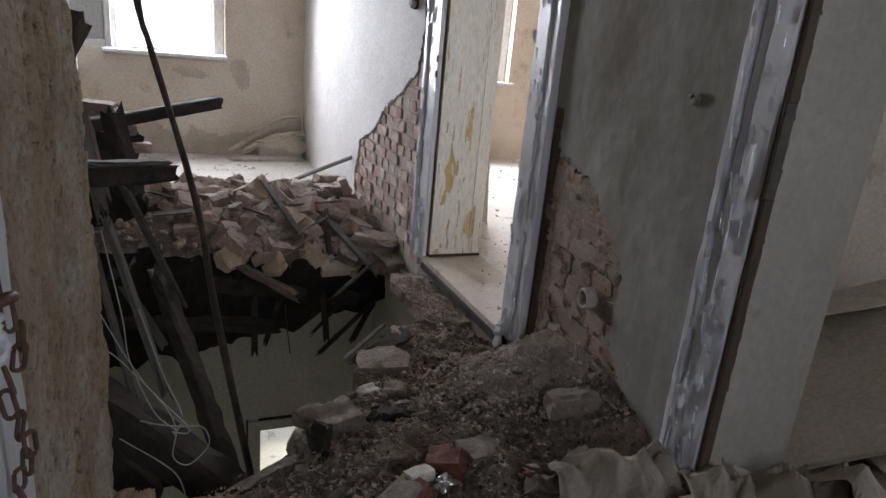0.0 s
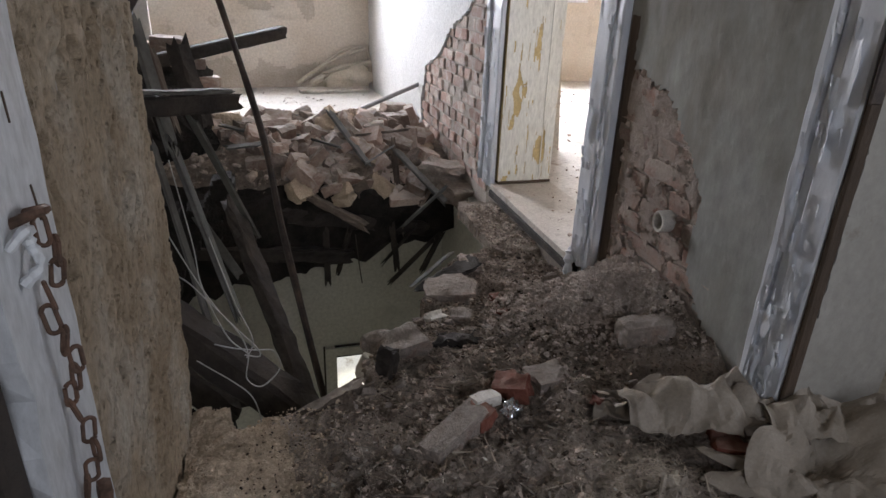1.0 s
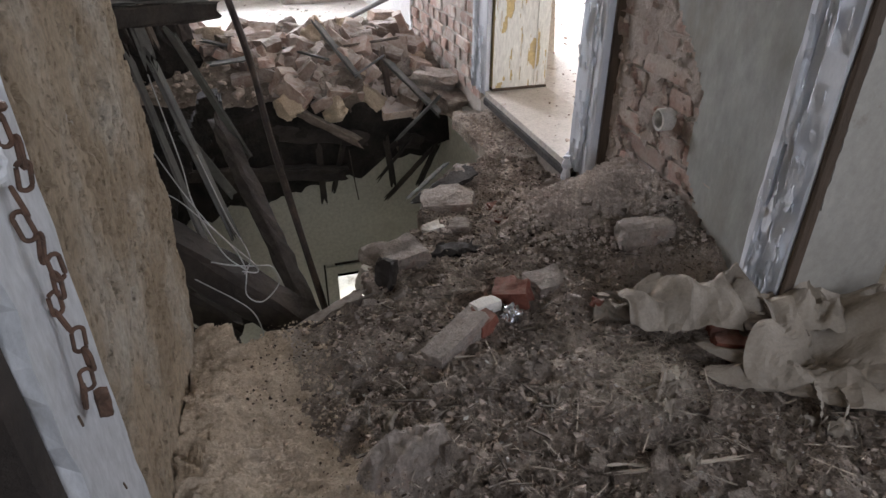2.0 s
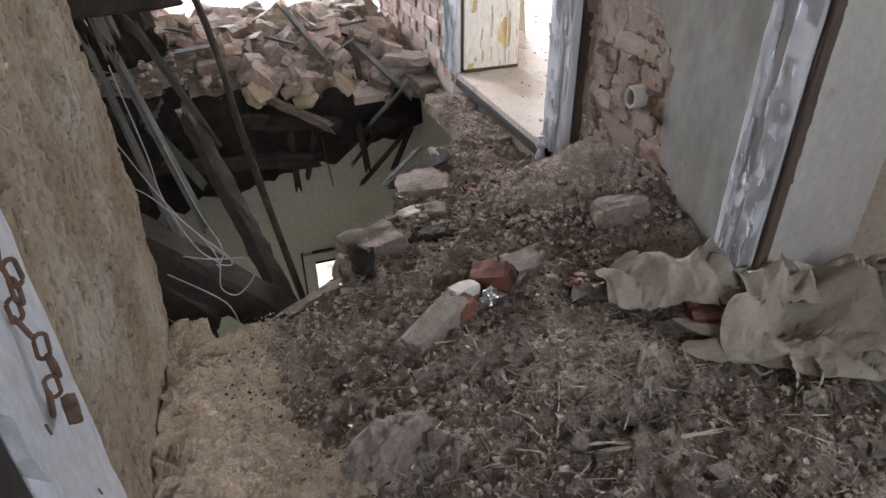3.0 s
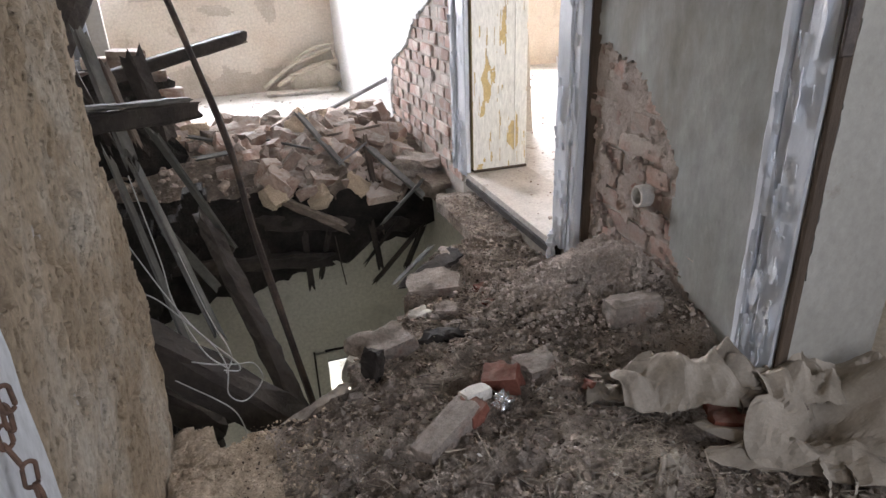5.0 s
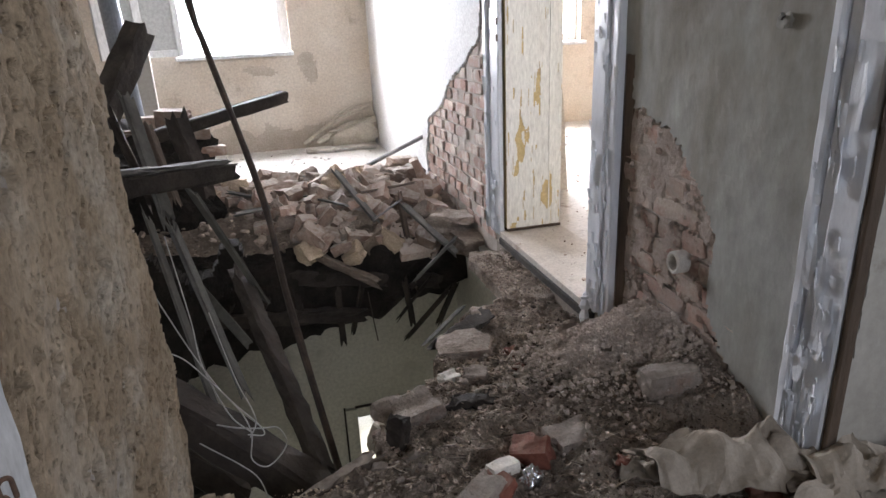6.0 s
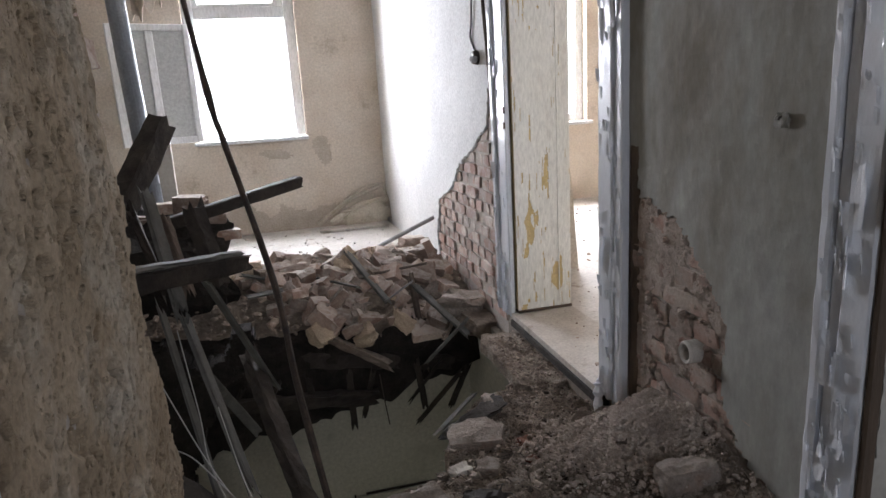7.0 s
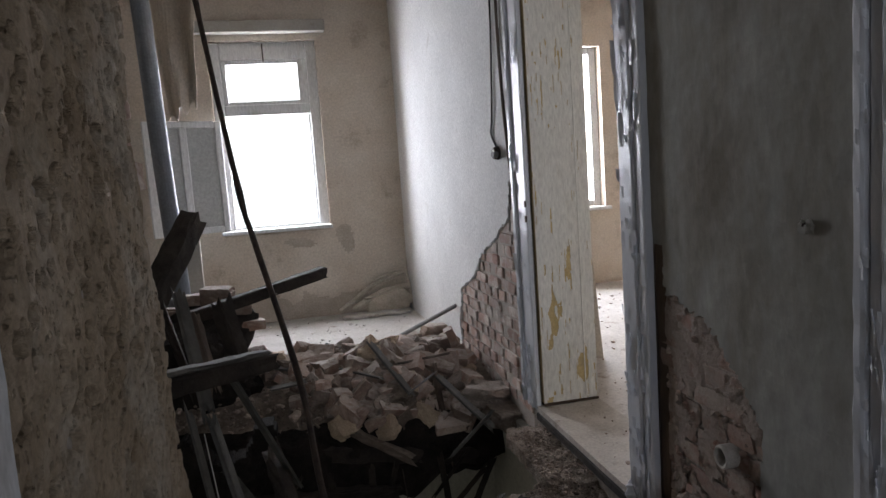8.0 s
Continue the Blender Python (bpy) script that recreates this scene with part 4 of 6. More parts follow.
# pipe stub
pb = bmesh.new()
ring = [(0.034, 0.0), (0.034, -0.045), (0.030, -0.050), (0.024, -0.048), (0.024, 0.0)]
rows = []
for k in range(24):
    a = 2 * math.pi * k / 24
    rows.append([pb.verts.new((WX + 0.012 + d, 1.896 + r * math.sin(a), 0.393 + r * 1.08 * math.cos(a))) for r, d in ring])
for k in range(24):
    for i in range(4):
        pb.faces.new((rows[k][i], rows[k][i + 1], rows[(k + 1) % 24][i + 1], rows[(k + 1) % 24][i]))
stub = empty("pipe_stub", "pale open pipe end sticking out of bare bricks", "pipe")
bmesh.ops.recalc_face_normals(pb, faces=pb.faces[:])
pipe_end = part("pipe_end", pb, M_CHIPL, stub)
# black disc closes the pipe and stands for the shade inside
bm = bmesh.new()
bmesh.ops.create_cone(bm, cap_ends=True, segments=20, radius1=0.0235, radius2=0.0235, depth=0.006, matrix=pose(WX + 0.008, 1.896, 0.393, 0, 90, 0))
part("bore", bm, M_BLACK, pipe_end, "black disc for the shade inside the bore")
# plug and nail in the plaster
plug = empty("wall_plug", "small plaster-filled wall plug with a bent nail", "wall plug")
me = rough_mesh("filling", 0.016, 0.036, 0.034, M_HALL, 91, 0.3, 0.6, 6)
ob = new("filling", me)
ob.matrix_world = pose(WX - 0.002, 1.585, 1.105)
ob.parent = plug
part("nail", tube_bm([(WX, 1.585, 1.115), (WX - 0.016, 1.584, 1.112), (WX - 0.018, 1.584, 1.106)], 0.003, 6), M_IRON, plug)

# ---- chained door frame beside the pier ----
frm = empty("chained_door_frame", "white flaking board of a door frame with a rusty chain", "door frame")
bm = box_bm(-0.03, 0.745, -0.02, 0.014, 0.918, 2.1)
bmesh.ops.subdivide_edges(bm, edges=[e for e in bm.edges if e.calc_length() > 1], cuts=40)
rngf = random.Random(44)
for v in bm.verts:
    v.co.y += rngf.uniform(-0.004, 0.004) - (0.012 * abs(rngf.gauss(0, 1)) * -1 if v.co.y < 0.8 and rngf.random() < 0.3 else 0)
    v.co.x += rngf.uniform(-0.001, 0.001)
part("board", bm, M_PAINTSH, frm, "white flaking paint, greyed for the shade it stands in")
for k in range(14):
    yc, zc, hc = rngf.uniform(0.755, 0.90), rngf.uniform(0.35, 1.35), rngf.uniform(0.012, 0.05)
    bm = box_bm(0.0135, -0.0012, -hc / 2, 0.0155, 0.0012, hc / 2)
    bm.transform(pose(0, yc, zc, rngf.uniform(-25, 25)))
    part("paint_crack", bm, M_FRAMEW, frm, "dark crack in the paint")
part("inner_edge", box_bm(-0.10, 0.70, -0.02, -0.002, 0.743, 2.1, 0.004), M_CHAR, frm, "dark bare edge")
chain = empty("chain", "rusty iron chain with a corroded lock hanging on the door frame", "chain")


def link_bm(m):
    pts_ = []
    for k in range(20):
        a = 2 * math.pi * k / 20
        pts_.append(m @ Vector((0.0060 * math.cos(a), 0, (0.0085 if math.sin(a) > 0 else -0.0085) + 0.0060 * math.sin(a))))
    return tube_bm(pts_, 0.0024, 7, closed=True, lump=0.08, seed=int(m.translation.z * 1000))


cz = 0.90
for k in range(14):
    t = k / 13
    link_m = pose(0.030 + 0.008 * math.sin(k * 1.3), 0.822 - 0.012 * t + 0.006 * math.sin(k * 0.9), cz, rngf.uniform(-14, 14), rngf.uniform(-10, 10), 90 * (k % 2) + 35 + rngf.uniform(-15, 15))
    part("link", link_bm(link_m), M_CHAIN, chain)
    cz -= 0.0225
me = chunk_mesh("lock_body", 0.014, 0.022, 0.028, M_CHAIN, 93, 0.05, 0.2)
ob = new("lock_body", me)
ob.matrix_world = pose(0.036, 0.812, cz + 0.004, 10, 5, 20)
ob.parent = chain
part("staple", tube_bm(curve_points([(0.012, 0.80, 0.915), (0.034, 0.80, 0.925), (0.036, 0.825, 0.92), (0.012, 0.835, 0.912)], 5), 0.005, 7), M_CHAIN, chain, "rusty staple")
# pale wad standing in for a dark, cobweb-like hasp
part("torn_paint", tube_bm(curve_points([(0.016, 0.775, 0.90), (0.03, 0.79, 0.915), (0.022, 0.81, 0.895), (0.03, 0.80, 0.875), (0.016, 0.79, 0.86)], 5), 0.0045, 6, lump=0.5, seed=3), M_PAINTSH, chain, "pale wad in place of a cobweb-like hasp")

# bricks bared at the broken end of the pier
rngp = random.Random(8)
for k in range(17):
    z = 0.02 + k * COURSE * 1.0 + 0.35
    off = 0.075 if k % 2 else 0.02
    ob = new("brick", chunk_mesh("brick", 0.115, 0.24 if k % 2 else 0.20, 0.064, M_BRICKW, 300 + k, 0.06, 0.2))
    ob.matrix_world = pose(-0.085, 1.60 + off * 0.4 + rngp.uniform(-0.02, 0.02) - (0.05 if z < 1.0 else 0), z, rngp.uniform(-3, 3), rngp.uniform(-3, 3), rngp.uniform(-4, 4))
    ob.parent = pier

# ---- rubble mound on the far rim ----
def mound_profile(x, s):
    ys = np.interp(s, [0, 0.15, 0.3, 0.45, 0.6, 0.8, 1.0], [4.16, 4.12, 4.16, 4.38, 4.72, 5.2, 5.65])
    zs = np.interp(s, [0, 0.15, 0.3, 0.45, 0.6, 0.8, 1.0], [-0.66, -0.50, -0.26, -0.10, 0.0, 0.0, -0.08])
    return ys, zs


nx, ns = 110, 90
gx, gs = np.meshgrid(np.linspace(-2.1, 1.50, nx + 1), np.linspace(0, 1, ns + 1), indexing="ij")
my, mz = mound_profile(gx, gs)
left = smooth(0.3, -0.5, gx)
rag = np.interp(gx, [-2.1, 0.0, 0.33, 0.64, 1.02, 1.21, 1.5], [-0.40, -0.23, -0.13, -0.03, 0.03, 0.07, 0.09]) - 0.16 * (fbm(gx * 6, gx * 0, 84, 4) - 0.45)
mz = mz + rag * smooth(0.22, 0.0, gs)
mz = mz + 0.10 * left * smooth(0.25, 0.5, gs) * smooth(1.0, 0.7, gs)
bumps = (fbm(gx * 7, gs * 13, 81, 4) - 0.5)
mz = mz + 0.12 * bumps * smooth(1.0, 0.8, gs)
my = my + 0.16 * (fbm(gx * 5 + 7, gs * 6, 82, 4) - 0.5) * smooth(0.9, 0.4, gs)
mz = mz + smooth(0.95, 1.0, gs) * -0.05
verts = np.stack([gx, my, mz], -1).reshape(-1, 3)
faces = [(i * (ns + 1) + j, (i + 1) * (ns + 1) + j, (i + 1) * (ns + 1) + j + 1, i * (ns + 1) + j + 1) for i in range(nx) for j in range(ns)]
# lower front of the mound turns near-black, its shade held in the colour
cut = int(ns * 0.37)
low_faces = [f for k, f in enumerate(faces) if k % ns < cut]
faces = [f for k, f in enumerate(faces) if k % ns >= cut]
tagged(mesh_object("blackened_fill", verts, low_faces, M_FILL), "rubble fill of the torn floor edge, near-black for the shade under the heap", "rubble", kind="stuff")
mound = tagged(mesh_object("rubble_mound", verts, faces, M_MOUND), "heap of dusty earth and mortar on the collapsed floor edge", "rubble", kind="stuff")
wall_box("floor_beam_edge", -2.2, 4.42, -0.64, 1.44, 5.0, -0.20, M_FILL, "fill of the broken floor, near-black for the shade under the heap", "floor")

BR = [rough_mesh("brick", 0.24, 0.115, 0.068, M_BRICKH, 100 + k, 0.016, 0.24, 5) for k in range(6)] + \
     [rough_mesh("brick", 0.14, 0.115, 0.07, M_BRICKH, 120 + k, 0.03, 0.38, 5) for k in range(4)] + \
     [rough_mesh("brick", 0.19, 0.15, 0.12, M_BRICKH, 140 + k, 0.08, 0.5, 6) for k in range(3)]
LUMPS = [rough_mesh("masonry_lump", 0.17, 0.14, 0.11, m_, 180 + k, 0.22, 0.7, 7) for k, m_ in enumerate((M_BRICKG, M_BRICKG, M_SAND, M_MOUND))]
HB = "dusty pinkish brick in the rubble heap"
rngb = random.Random(12)


def heap_z(x, s):
    y, z = mound_profile(x, s)
    return float(y), float(z)


placed = []
for k in range(900):
    if len(placed) >= 170:
        break
    x = rngb.uniform(-0.55, 1.34)
    s = 0.31 + 0.41 * rngb.random() ** 1.15
    y, z = heap_z(x, s)
    z += 0.02 + 0.10 * float(smooth(0.3, -0.5, x)) + rngb.uniform(-0.02, 0.06) + 0.025 * (s > 0.4) * (s < 0.62)
    if x < 0.45 and s < 0.37 + 0.14 * float(smooth(0.45, 0.0, x)):
        continue
    if x > 0.84 and s < 0.50:
        z -= 0.06
        if rngb.random() < 0.5:
            continue
    p = Vector((x, y - 0.02, z))
    if any((p - q).length < 0.074 for q in placed):
        continue
    placed.append(p)
    m_ = pose(p.x, p.y, p.z, rngb.gauss(0, 32), rngb.gauss(0, 32), rngb.uniform(0, 360))
    if rngb.random() < 0.25:
        block("masonry_lump", rngb.choice(LUMPS), m_, "dusty lump of broken masonry in the rubble heap", "rubble", "lumps of the rubble heap")
    else:
        block("brick", rngb.choice(BR), m_, HB, "brick", "bricks of the rubble heap")
# the few that stand out
for x, y, z, rx, ry, rz, k in ((0.60, 4.42, 0.005, 8, -4, 10, 1), (0.80, 4.42, -0.08, 20, 8, -15, 0), (0.72, 4.36, -0.13, 70, 6, 5, 2), (1.30, 5.42, 0.03, 0, 4, 12, 10), (1.09, 5.35, 0.02, 4, 0, 30, 6),
                               (0.42, 4.50, 0.04, 60, 10, 40, 3), (0.52, 4.40, -0.02, 80, 20, 60, 7), (0.34, 4.46, -0.02, 30, 40, 50, 4), (0.98, 4.9, 0.06, 5, 10, 70, 5), (0.25, 4.55, 0.06, 40, 20, 20, 2)):
    block("brick", BR[k], pose(x, y, z, rx, ry, rz), HB, "brick", "bricks of the rubble heap")
for k in range(14):
    x, y = rngb.uniform(0.1, 1.2), rngb.uniform(4.3, 5.2)
    a = rngb.uniform(0, 6.28)
    dx, dy, ll = math.cos(a), math.sin(a), rngb.uniform(0.10, 0.28)
    timber("lath", (x - dx * ll, y - dy * ll * 0.5, rngb.uniform(0.0, 0.05)), (x + dx * ll, y + dy * ll * 0.5, rngb.uniform(0.02, 0.14)), rngb.uniform(0.02, 0.045), 0.014,
           M_WOOD if k % 3 else M_LATH, "broken lath lying among the bricks", "lath", roll=rngb.uniform(-0.5, 0.5), seed=700 + k, rough=0.12, split=0.03, group="laths in the rubble heap")
# lump of pale sandy mortar at the wall
me = rough_mesh("mortar_lump", 0.26, 0.26, 0.20, M_SAND, 151, 0.30, 0.6, 12)
block("mortar_lump", me, pose(1.30, 4.62, -0.10, 10, -14, 30), "large lump of sandy mortar beside the bare bricks", "rubble")
me = rough_mesh("mortar_lump", 0.26, 0.24, 0.12, M_BRICKG, 152, 0.22, 0.6, 12)
block("mortar_lump", me, pose(1.36, 4.12, -0.10, 0, 8, -20), "broken lump of masonry on the rim", "rubble")
me = rough_mesh("mortar_lump", 0.22, 0.18, 0.12, M_MOUND, 153, 0.22, 0.6, 12)
block("mortar_lump", me, pose(1.42, 3.92, -0.20, 10, 8, 20), "dark broken lump of masonry under the casing", "rubble")

rngc = random.Random(17)
chips = []
for k in range(1800):
    x, s = rngc.uniform(-0.6, 1.4), rngc.uniform(0.33, 0.85)
    y, z = heap_z(x, s)
    chips.append((x, y, z + 0.03 * rngc.random() + 0.10 * float(smooth(0.3, -0.5, x)) * (s < 0.8)))
scatter("heap_crumbs", chips, (0.006, 0.042), M_CHIP, "loose crumbs of brick and mortar over the heap", 18, 0.7)
fl = [(rngc.uniform(-0.2, 1.36), rngc.uniform(5.7, 6.85), -0.033) for k in range(200)]
scatter("floor_crumbs", fl, (0.004, 0.022), M_CHIPL, "plaster crumbs strewn on the pale floor", 19, 0.5)
fl = [(rngc.uniform(1.85, 4.3), rngc.uniform(2.6, 6.8), -0.004) for k in range(900)]
fl += [(rngc.uniform(1.49, 1.83), rngc.uniform(2.5, 3.48), 0.003) for k in range(30)]
scatter("side_room_crumbs", fl, (0.003, 0.018), M_CHIP, "dirt crumbs strewn on the side room floor", 20, 0.5)
# bundle of torn lining paper and sticks in the far corner
roll_ = empty("torn_lining_roll", "brown bundle of torn lining paper lying in the room corner", "lining paper")
for k, (p, q, r) in enumerate((((0.62, 6.78, 0.02), (1.30, 6.80, 0.36), 0.022), ((0.75, 6.74, 0.03), (1.34, 6.76, 0.22), 0.03), ((1.31, 6.8, 0.37), (1.37, 6.72, -0.02), 0.016), ((0.9, 6.76, 0.24), (1.33, 6.80, 0.38), 0.012))):
    a, b = Vector(p), Vector(q)
    mid = (a + b) / 2 + Vector((0, 0, 0.05 if k != 2 else 0))
    part("paper_roll", tube_bm(curve_points([a, mid, b], 6), r, 8, lump=0.2, seed=k), M_SHEET, roll_)
me = chunk_mesh("paper_wad", 0.42, 0.14, 0.20, M_SHEET, 161, 0.12, 0.3)
ob = new("paper_wad", me)
ob.matrix_world = pose(1.10, 6.76, 0.08, 8, -16, 4)
ob.parent = roll_
tagged(part("skirting_board", box_bm(0.62, 6.55, -0.03, 1.30, 6.70, 0.0, 0.004), M_THRES), "loose pale board lying along the window wall", "board")

# ---- timbers ----
T = "blackened timbers"


def fore(p, f=0.955):
    """Bring a point on the rim a little towards the hall."""
    return Vector((0.29, 0.25, 1.14)).lerp(Vector(p), f)

timber("plank", (-0.20, 2.12, 0.745), (0.15, 2.68, 0.655), 0.06, 0.06, M_CHAR, "charred plank end jutting from behind the pier", "plank", seed=1, split=0.02, group=T)
timber("plank", (-0.19, 2.13, 0.787), (0.13, 2.65, 0.698), 0.055, 0.016, M_WOOD, "grey splintered board on the charred plank", "plank", seed=2, rough=0.25, split=0.015)
timber("beam", (-0.42, 4.28, 0.555), (0.43, 4.76, 0.70), 0.085, 0.075, M_CHAR, "black charred beam pointing across the room", "beam", seed=3, rough=0.06, split=0.02, group=T)
timber("beam_stump", (-0.53, 3.88, 0.70), (-0.315, 4.30, 1.15), 0.13, 0.13, M_CHAR, "thick charred beam stump leaning upwards", "beam", seed=4, rough=0.07, split=0.03, group=T)
timber("board", (-0.26, 2.92, 0.86), (-0.17, 2.89, 0.50), 0.09, 0.03, M_CHAR, "dark upright board in the fallen timbers", "board", roll=0.5, seed=5)
timber("board", (-0.16, 3.02, 0.80), (-0.10, 2.98, 0.48), 0.06, 0.03, M_LATH, "brown upright board in the fallen timbers", "board", roll=0.4, seed=6)
timber("beam", (-0.10, 3.42, 0.80), (-0.02, 3.30, 0.42), 0.09, 0.07, M_CHAR, "charred post among the fallen timbers", "beam", roll=0.4, seed=7, group=T)
timber("lath", (-0.026, 2.88, 0.56), (0.172, 3.42, -0.18), 0.055, 0.016, M_WOOD, "pale grey lath hanging into the hole", "lath", roll=-0.5, seed=8, rough=0.06, split=0.03)
timber("lath", (-0.03, 2.68, 0.22), (0.09, 3.02, -0.21), 0.04, 0.014, M_WOOD, "short pale lath hanging into the hole", "lath", roll=0.8, seed=9, rough=0.06, split=0.03)
timber("lath", (-0.16, 2.76, 0.92), (-0.06, 2.50, 0.53), 0.075, 0.02, M_WOOD, "long grey lath behind the pier", "lath", roll=0.9, seed=10, rough=0.06)
timber("lath", (-0.06, 2.50, 0.55), (0.12, 2.18, 0.02), 0.06, 0.02, M_WOOD, "long grey lath behind the pier", "lath", roll=0.9, seed=11, rough=0.06)
timber("lath", (-0.12, 2.46, 0.60), (0.04, 2.08, 0.02), 0.028, 0.012, M_WOOD, "narrow grey lath with cables over it", "lath", roll=0.7, seed=12, rough=0.08)
timber("beam", (0.06, 3.42, 0.02), (0.345, 2.45, -0.57), 0.085, 0.06, M_CHAR, "long charred split beam slanting into the hole", "beam", roll=0.6, seed=14, rough=0.2, split=0.12, segs=18, group=T)
timber("beam", (0.09, 3.40, -0.06), (0.29, 2.62, -0.50), 0.05, 0.04, M_LATH, "brown split beam slanting into the hole", "beam", roll=0.2, seed=15, rough=0.25, split=0.10, segs=14, group=T)
timber("joist", (-0.30, 2.04, 0.36), (0.31, 1.90, -0.20), 0.11, 0.12, M_CHAR, "charred joist sloping along the hole rim", "joist", seed=16, rough=0.12, group=T)
timber("joist", (-0.35, 2.18, 0.16), (0.10, 2.06, -0.28), 0.10, 0.10, M_CHAR, "charred joist under the cables", "joist", seed=17, rough=0.14, group=T)
timber("wood_scrap", (0.29, 1.655, 0.0), (0.47, 1.735, 0.03), 0.04, 0.035, M_LATH, "splintered dark wood on the rim of the hole", "wood scrap", seed=18, rough=0.2)
timber("wood_scrap", (0.525, 1.79, -0.08), (0.555, 1.82, 0.075), 0.06, 0.045, M_CHAR, "upright charred stub on the rim", "wood scrap", seed=19, rough=0.15, split=0.012)
timber("wood_scrap", (0.60, 1.84, -0.03), (0.80, 2.02, -0.04), 0.03, 0.03, M_LATH, "thin brown stick in the debris", "wood scrap", seed=20, rough=0.2)
timber("wood_scrap", (0.74, 1.98, -0.03), (0.92, 1.96, -0.03), 0.07, 0.05, M_CHAR, "rounded rotten wood between the stones", "wood scrap", seed=21, rough=0.3)
timber("board", fore((0.71, 4.70, 0.17)), fore((0.92, 4.38, -0.12)), 0.06, 0.02, M_WOOD, "pale broken board across the bricks", "board", roll=0.3, seed=22, rough=0.1)
timber("metal_strip", fore((0.885, 4.32, -0.09)), fore((1.09, 4.38, 0.01)), 0.05, 0.008, M_STEEL, "shiny bent metal strip on the heap", "metal strip", roll=0.6, seed=23, rough=0.02, split=0.004)
timber("post", fore((1.095, 4.46, 0.02)), fore((1.155, 4.34, -0.62)), 0.035, 0.03, M_LATH, "thin brown post hanging over the rim", "post", seed=24, rough=0.1)
timber("lath", fore((1.10, 4.40, -0.02)), fore((1.35, 3.98, -0.27)), 0.05, 0.02, M_WOOD, "grey lath across the rim", "lath", seed=25, rough=0.1)
timber("lath", fore((1.34, 3.99, -0.18)), fore((1.10, 4.10, -0.46)), 0.04, 0.02, M_WOOD, "grey lath under the rim", "lath", seed=26, rough=0.1)
timber("lath", (1.27, 3.88, -0.46), (1.015, 4.08, -0.86), 0.075, 0.03, M_CHAR, "dark broken lath hanging below the floor", "lath", seed=27, rough=0.12, group=T)
timber("lath", (1.14, 4.18, -0.50), (0.88, 4.30, -0.78), 0.06, 0.025, M_CHAR, "dark broken lath hanging below the floor", "lath", seed=28, rough=0.12, group=T)
timber("lath", (1.36, 4.05, -0.50), (1.26, 4.2, -0.86), 0.05, 0.025, M_CHAR, "dark broken lath hanging below the floor", "lath", seed=281, rough=0.12, group=T)
timber("board", (0.49, 4.16, -0.23), (0.87, 4.10, -0.46), 0.07, 0.05, M_LATH, "brown splintered board end under the bricks", "board", seed=29, rough=0.15)
timber("board", (0.30, 4.20, -0.36), (1.30, 4.18, -0.52), 0.08, 0.10, M_CHAR, "blackened joist under the rubble heap", "joist", seed=30, rough=0.2, segs=20, group=T)
timber("board", (-0.8, 4.15, -0.50), (0.75, 4.14, -0.66), 0.10, 0.09, M_CHAR, "blackened joist under the rubble heap", "joist", seed=301, rough=0.2, segs=20, group=T)
for k in range(9):
    x = -0.5 + k * 0.21 + rngc.uniform(-0.06, 0.06)
    timber("lath", (x, 4.10, -0.45), (x + rngc.uniform(-0.25, 0.1), 4.2, -0.70 - rngc.uniform(0, 0.2)), 0.04, 0.02, M_CHAR, "dark lath end hanging from the broken ceiling", "lath", seed=310 + k, rough=0.15, group=T)
rd = curve_points([(0.72, 4.86, 0.03), (0.84, 4.98, 0.08), (1.44, 5.10, 0.295), (1.465, 5.10, 0.30), (1.485, 5.06, 0.28), (1.495, 5.0, 0.18)], 5)
tagged(part("bent_rod", tube_bm(rd, 0.016, 8), M_STEEL), "grey iron rod bent at its end, stuck in the heap", "rod")
bar = curve_points([(0.405, 2.19, -0.47), (0.29, 2.60, 0.14), (0.235, 3.0, 0.48), (0.07, 3.50, 1.06), (0.01, 3.70, 1.29), (-0.16, 4.20, 2.37), (-0.25, 4.45, 3.14)], 8)
tagged(part("hanging_bar", tube_bm(bar, [0.014 + 0.004 * (1 if k in (31, 32, 40) else 0) for k in range(len(bar))], 8, lump=0.08, seed=4), M_IRON), "long thin rusty iron bar hanging from the ceiling", "iron bar")
tagged(part("drain_pipe", tube_bm([(-0.62, 5.40, 0.50), (-0.655, 5.40, 1.6), (-0.69, 5.40, 3.14)], 0.065, 20), M_PIPEB), "dark blue-grey painted drain pipe", "pipe")
tagged(part("thin_wire", tube_bm(curve_points([(0.78, 4.10, -0.50), (0.80, 4.12, -0.68), (0.82, 4.10, -0.86)], 5), 0.004, 6), M_IRON), "thin rusty wire hanging under the heap", "wire")
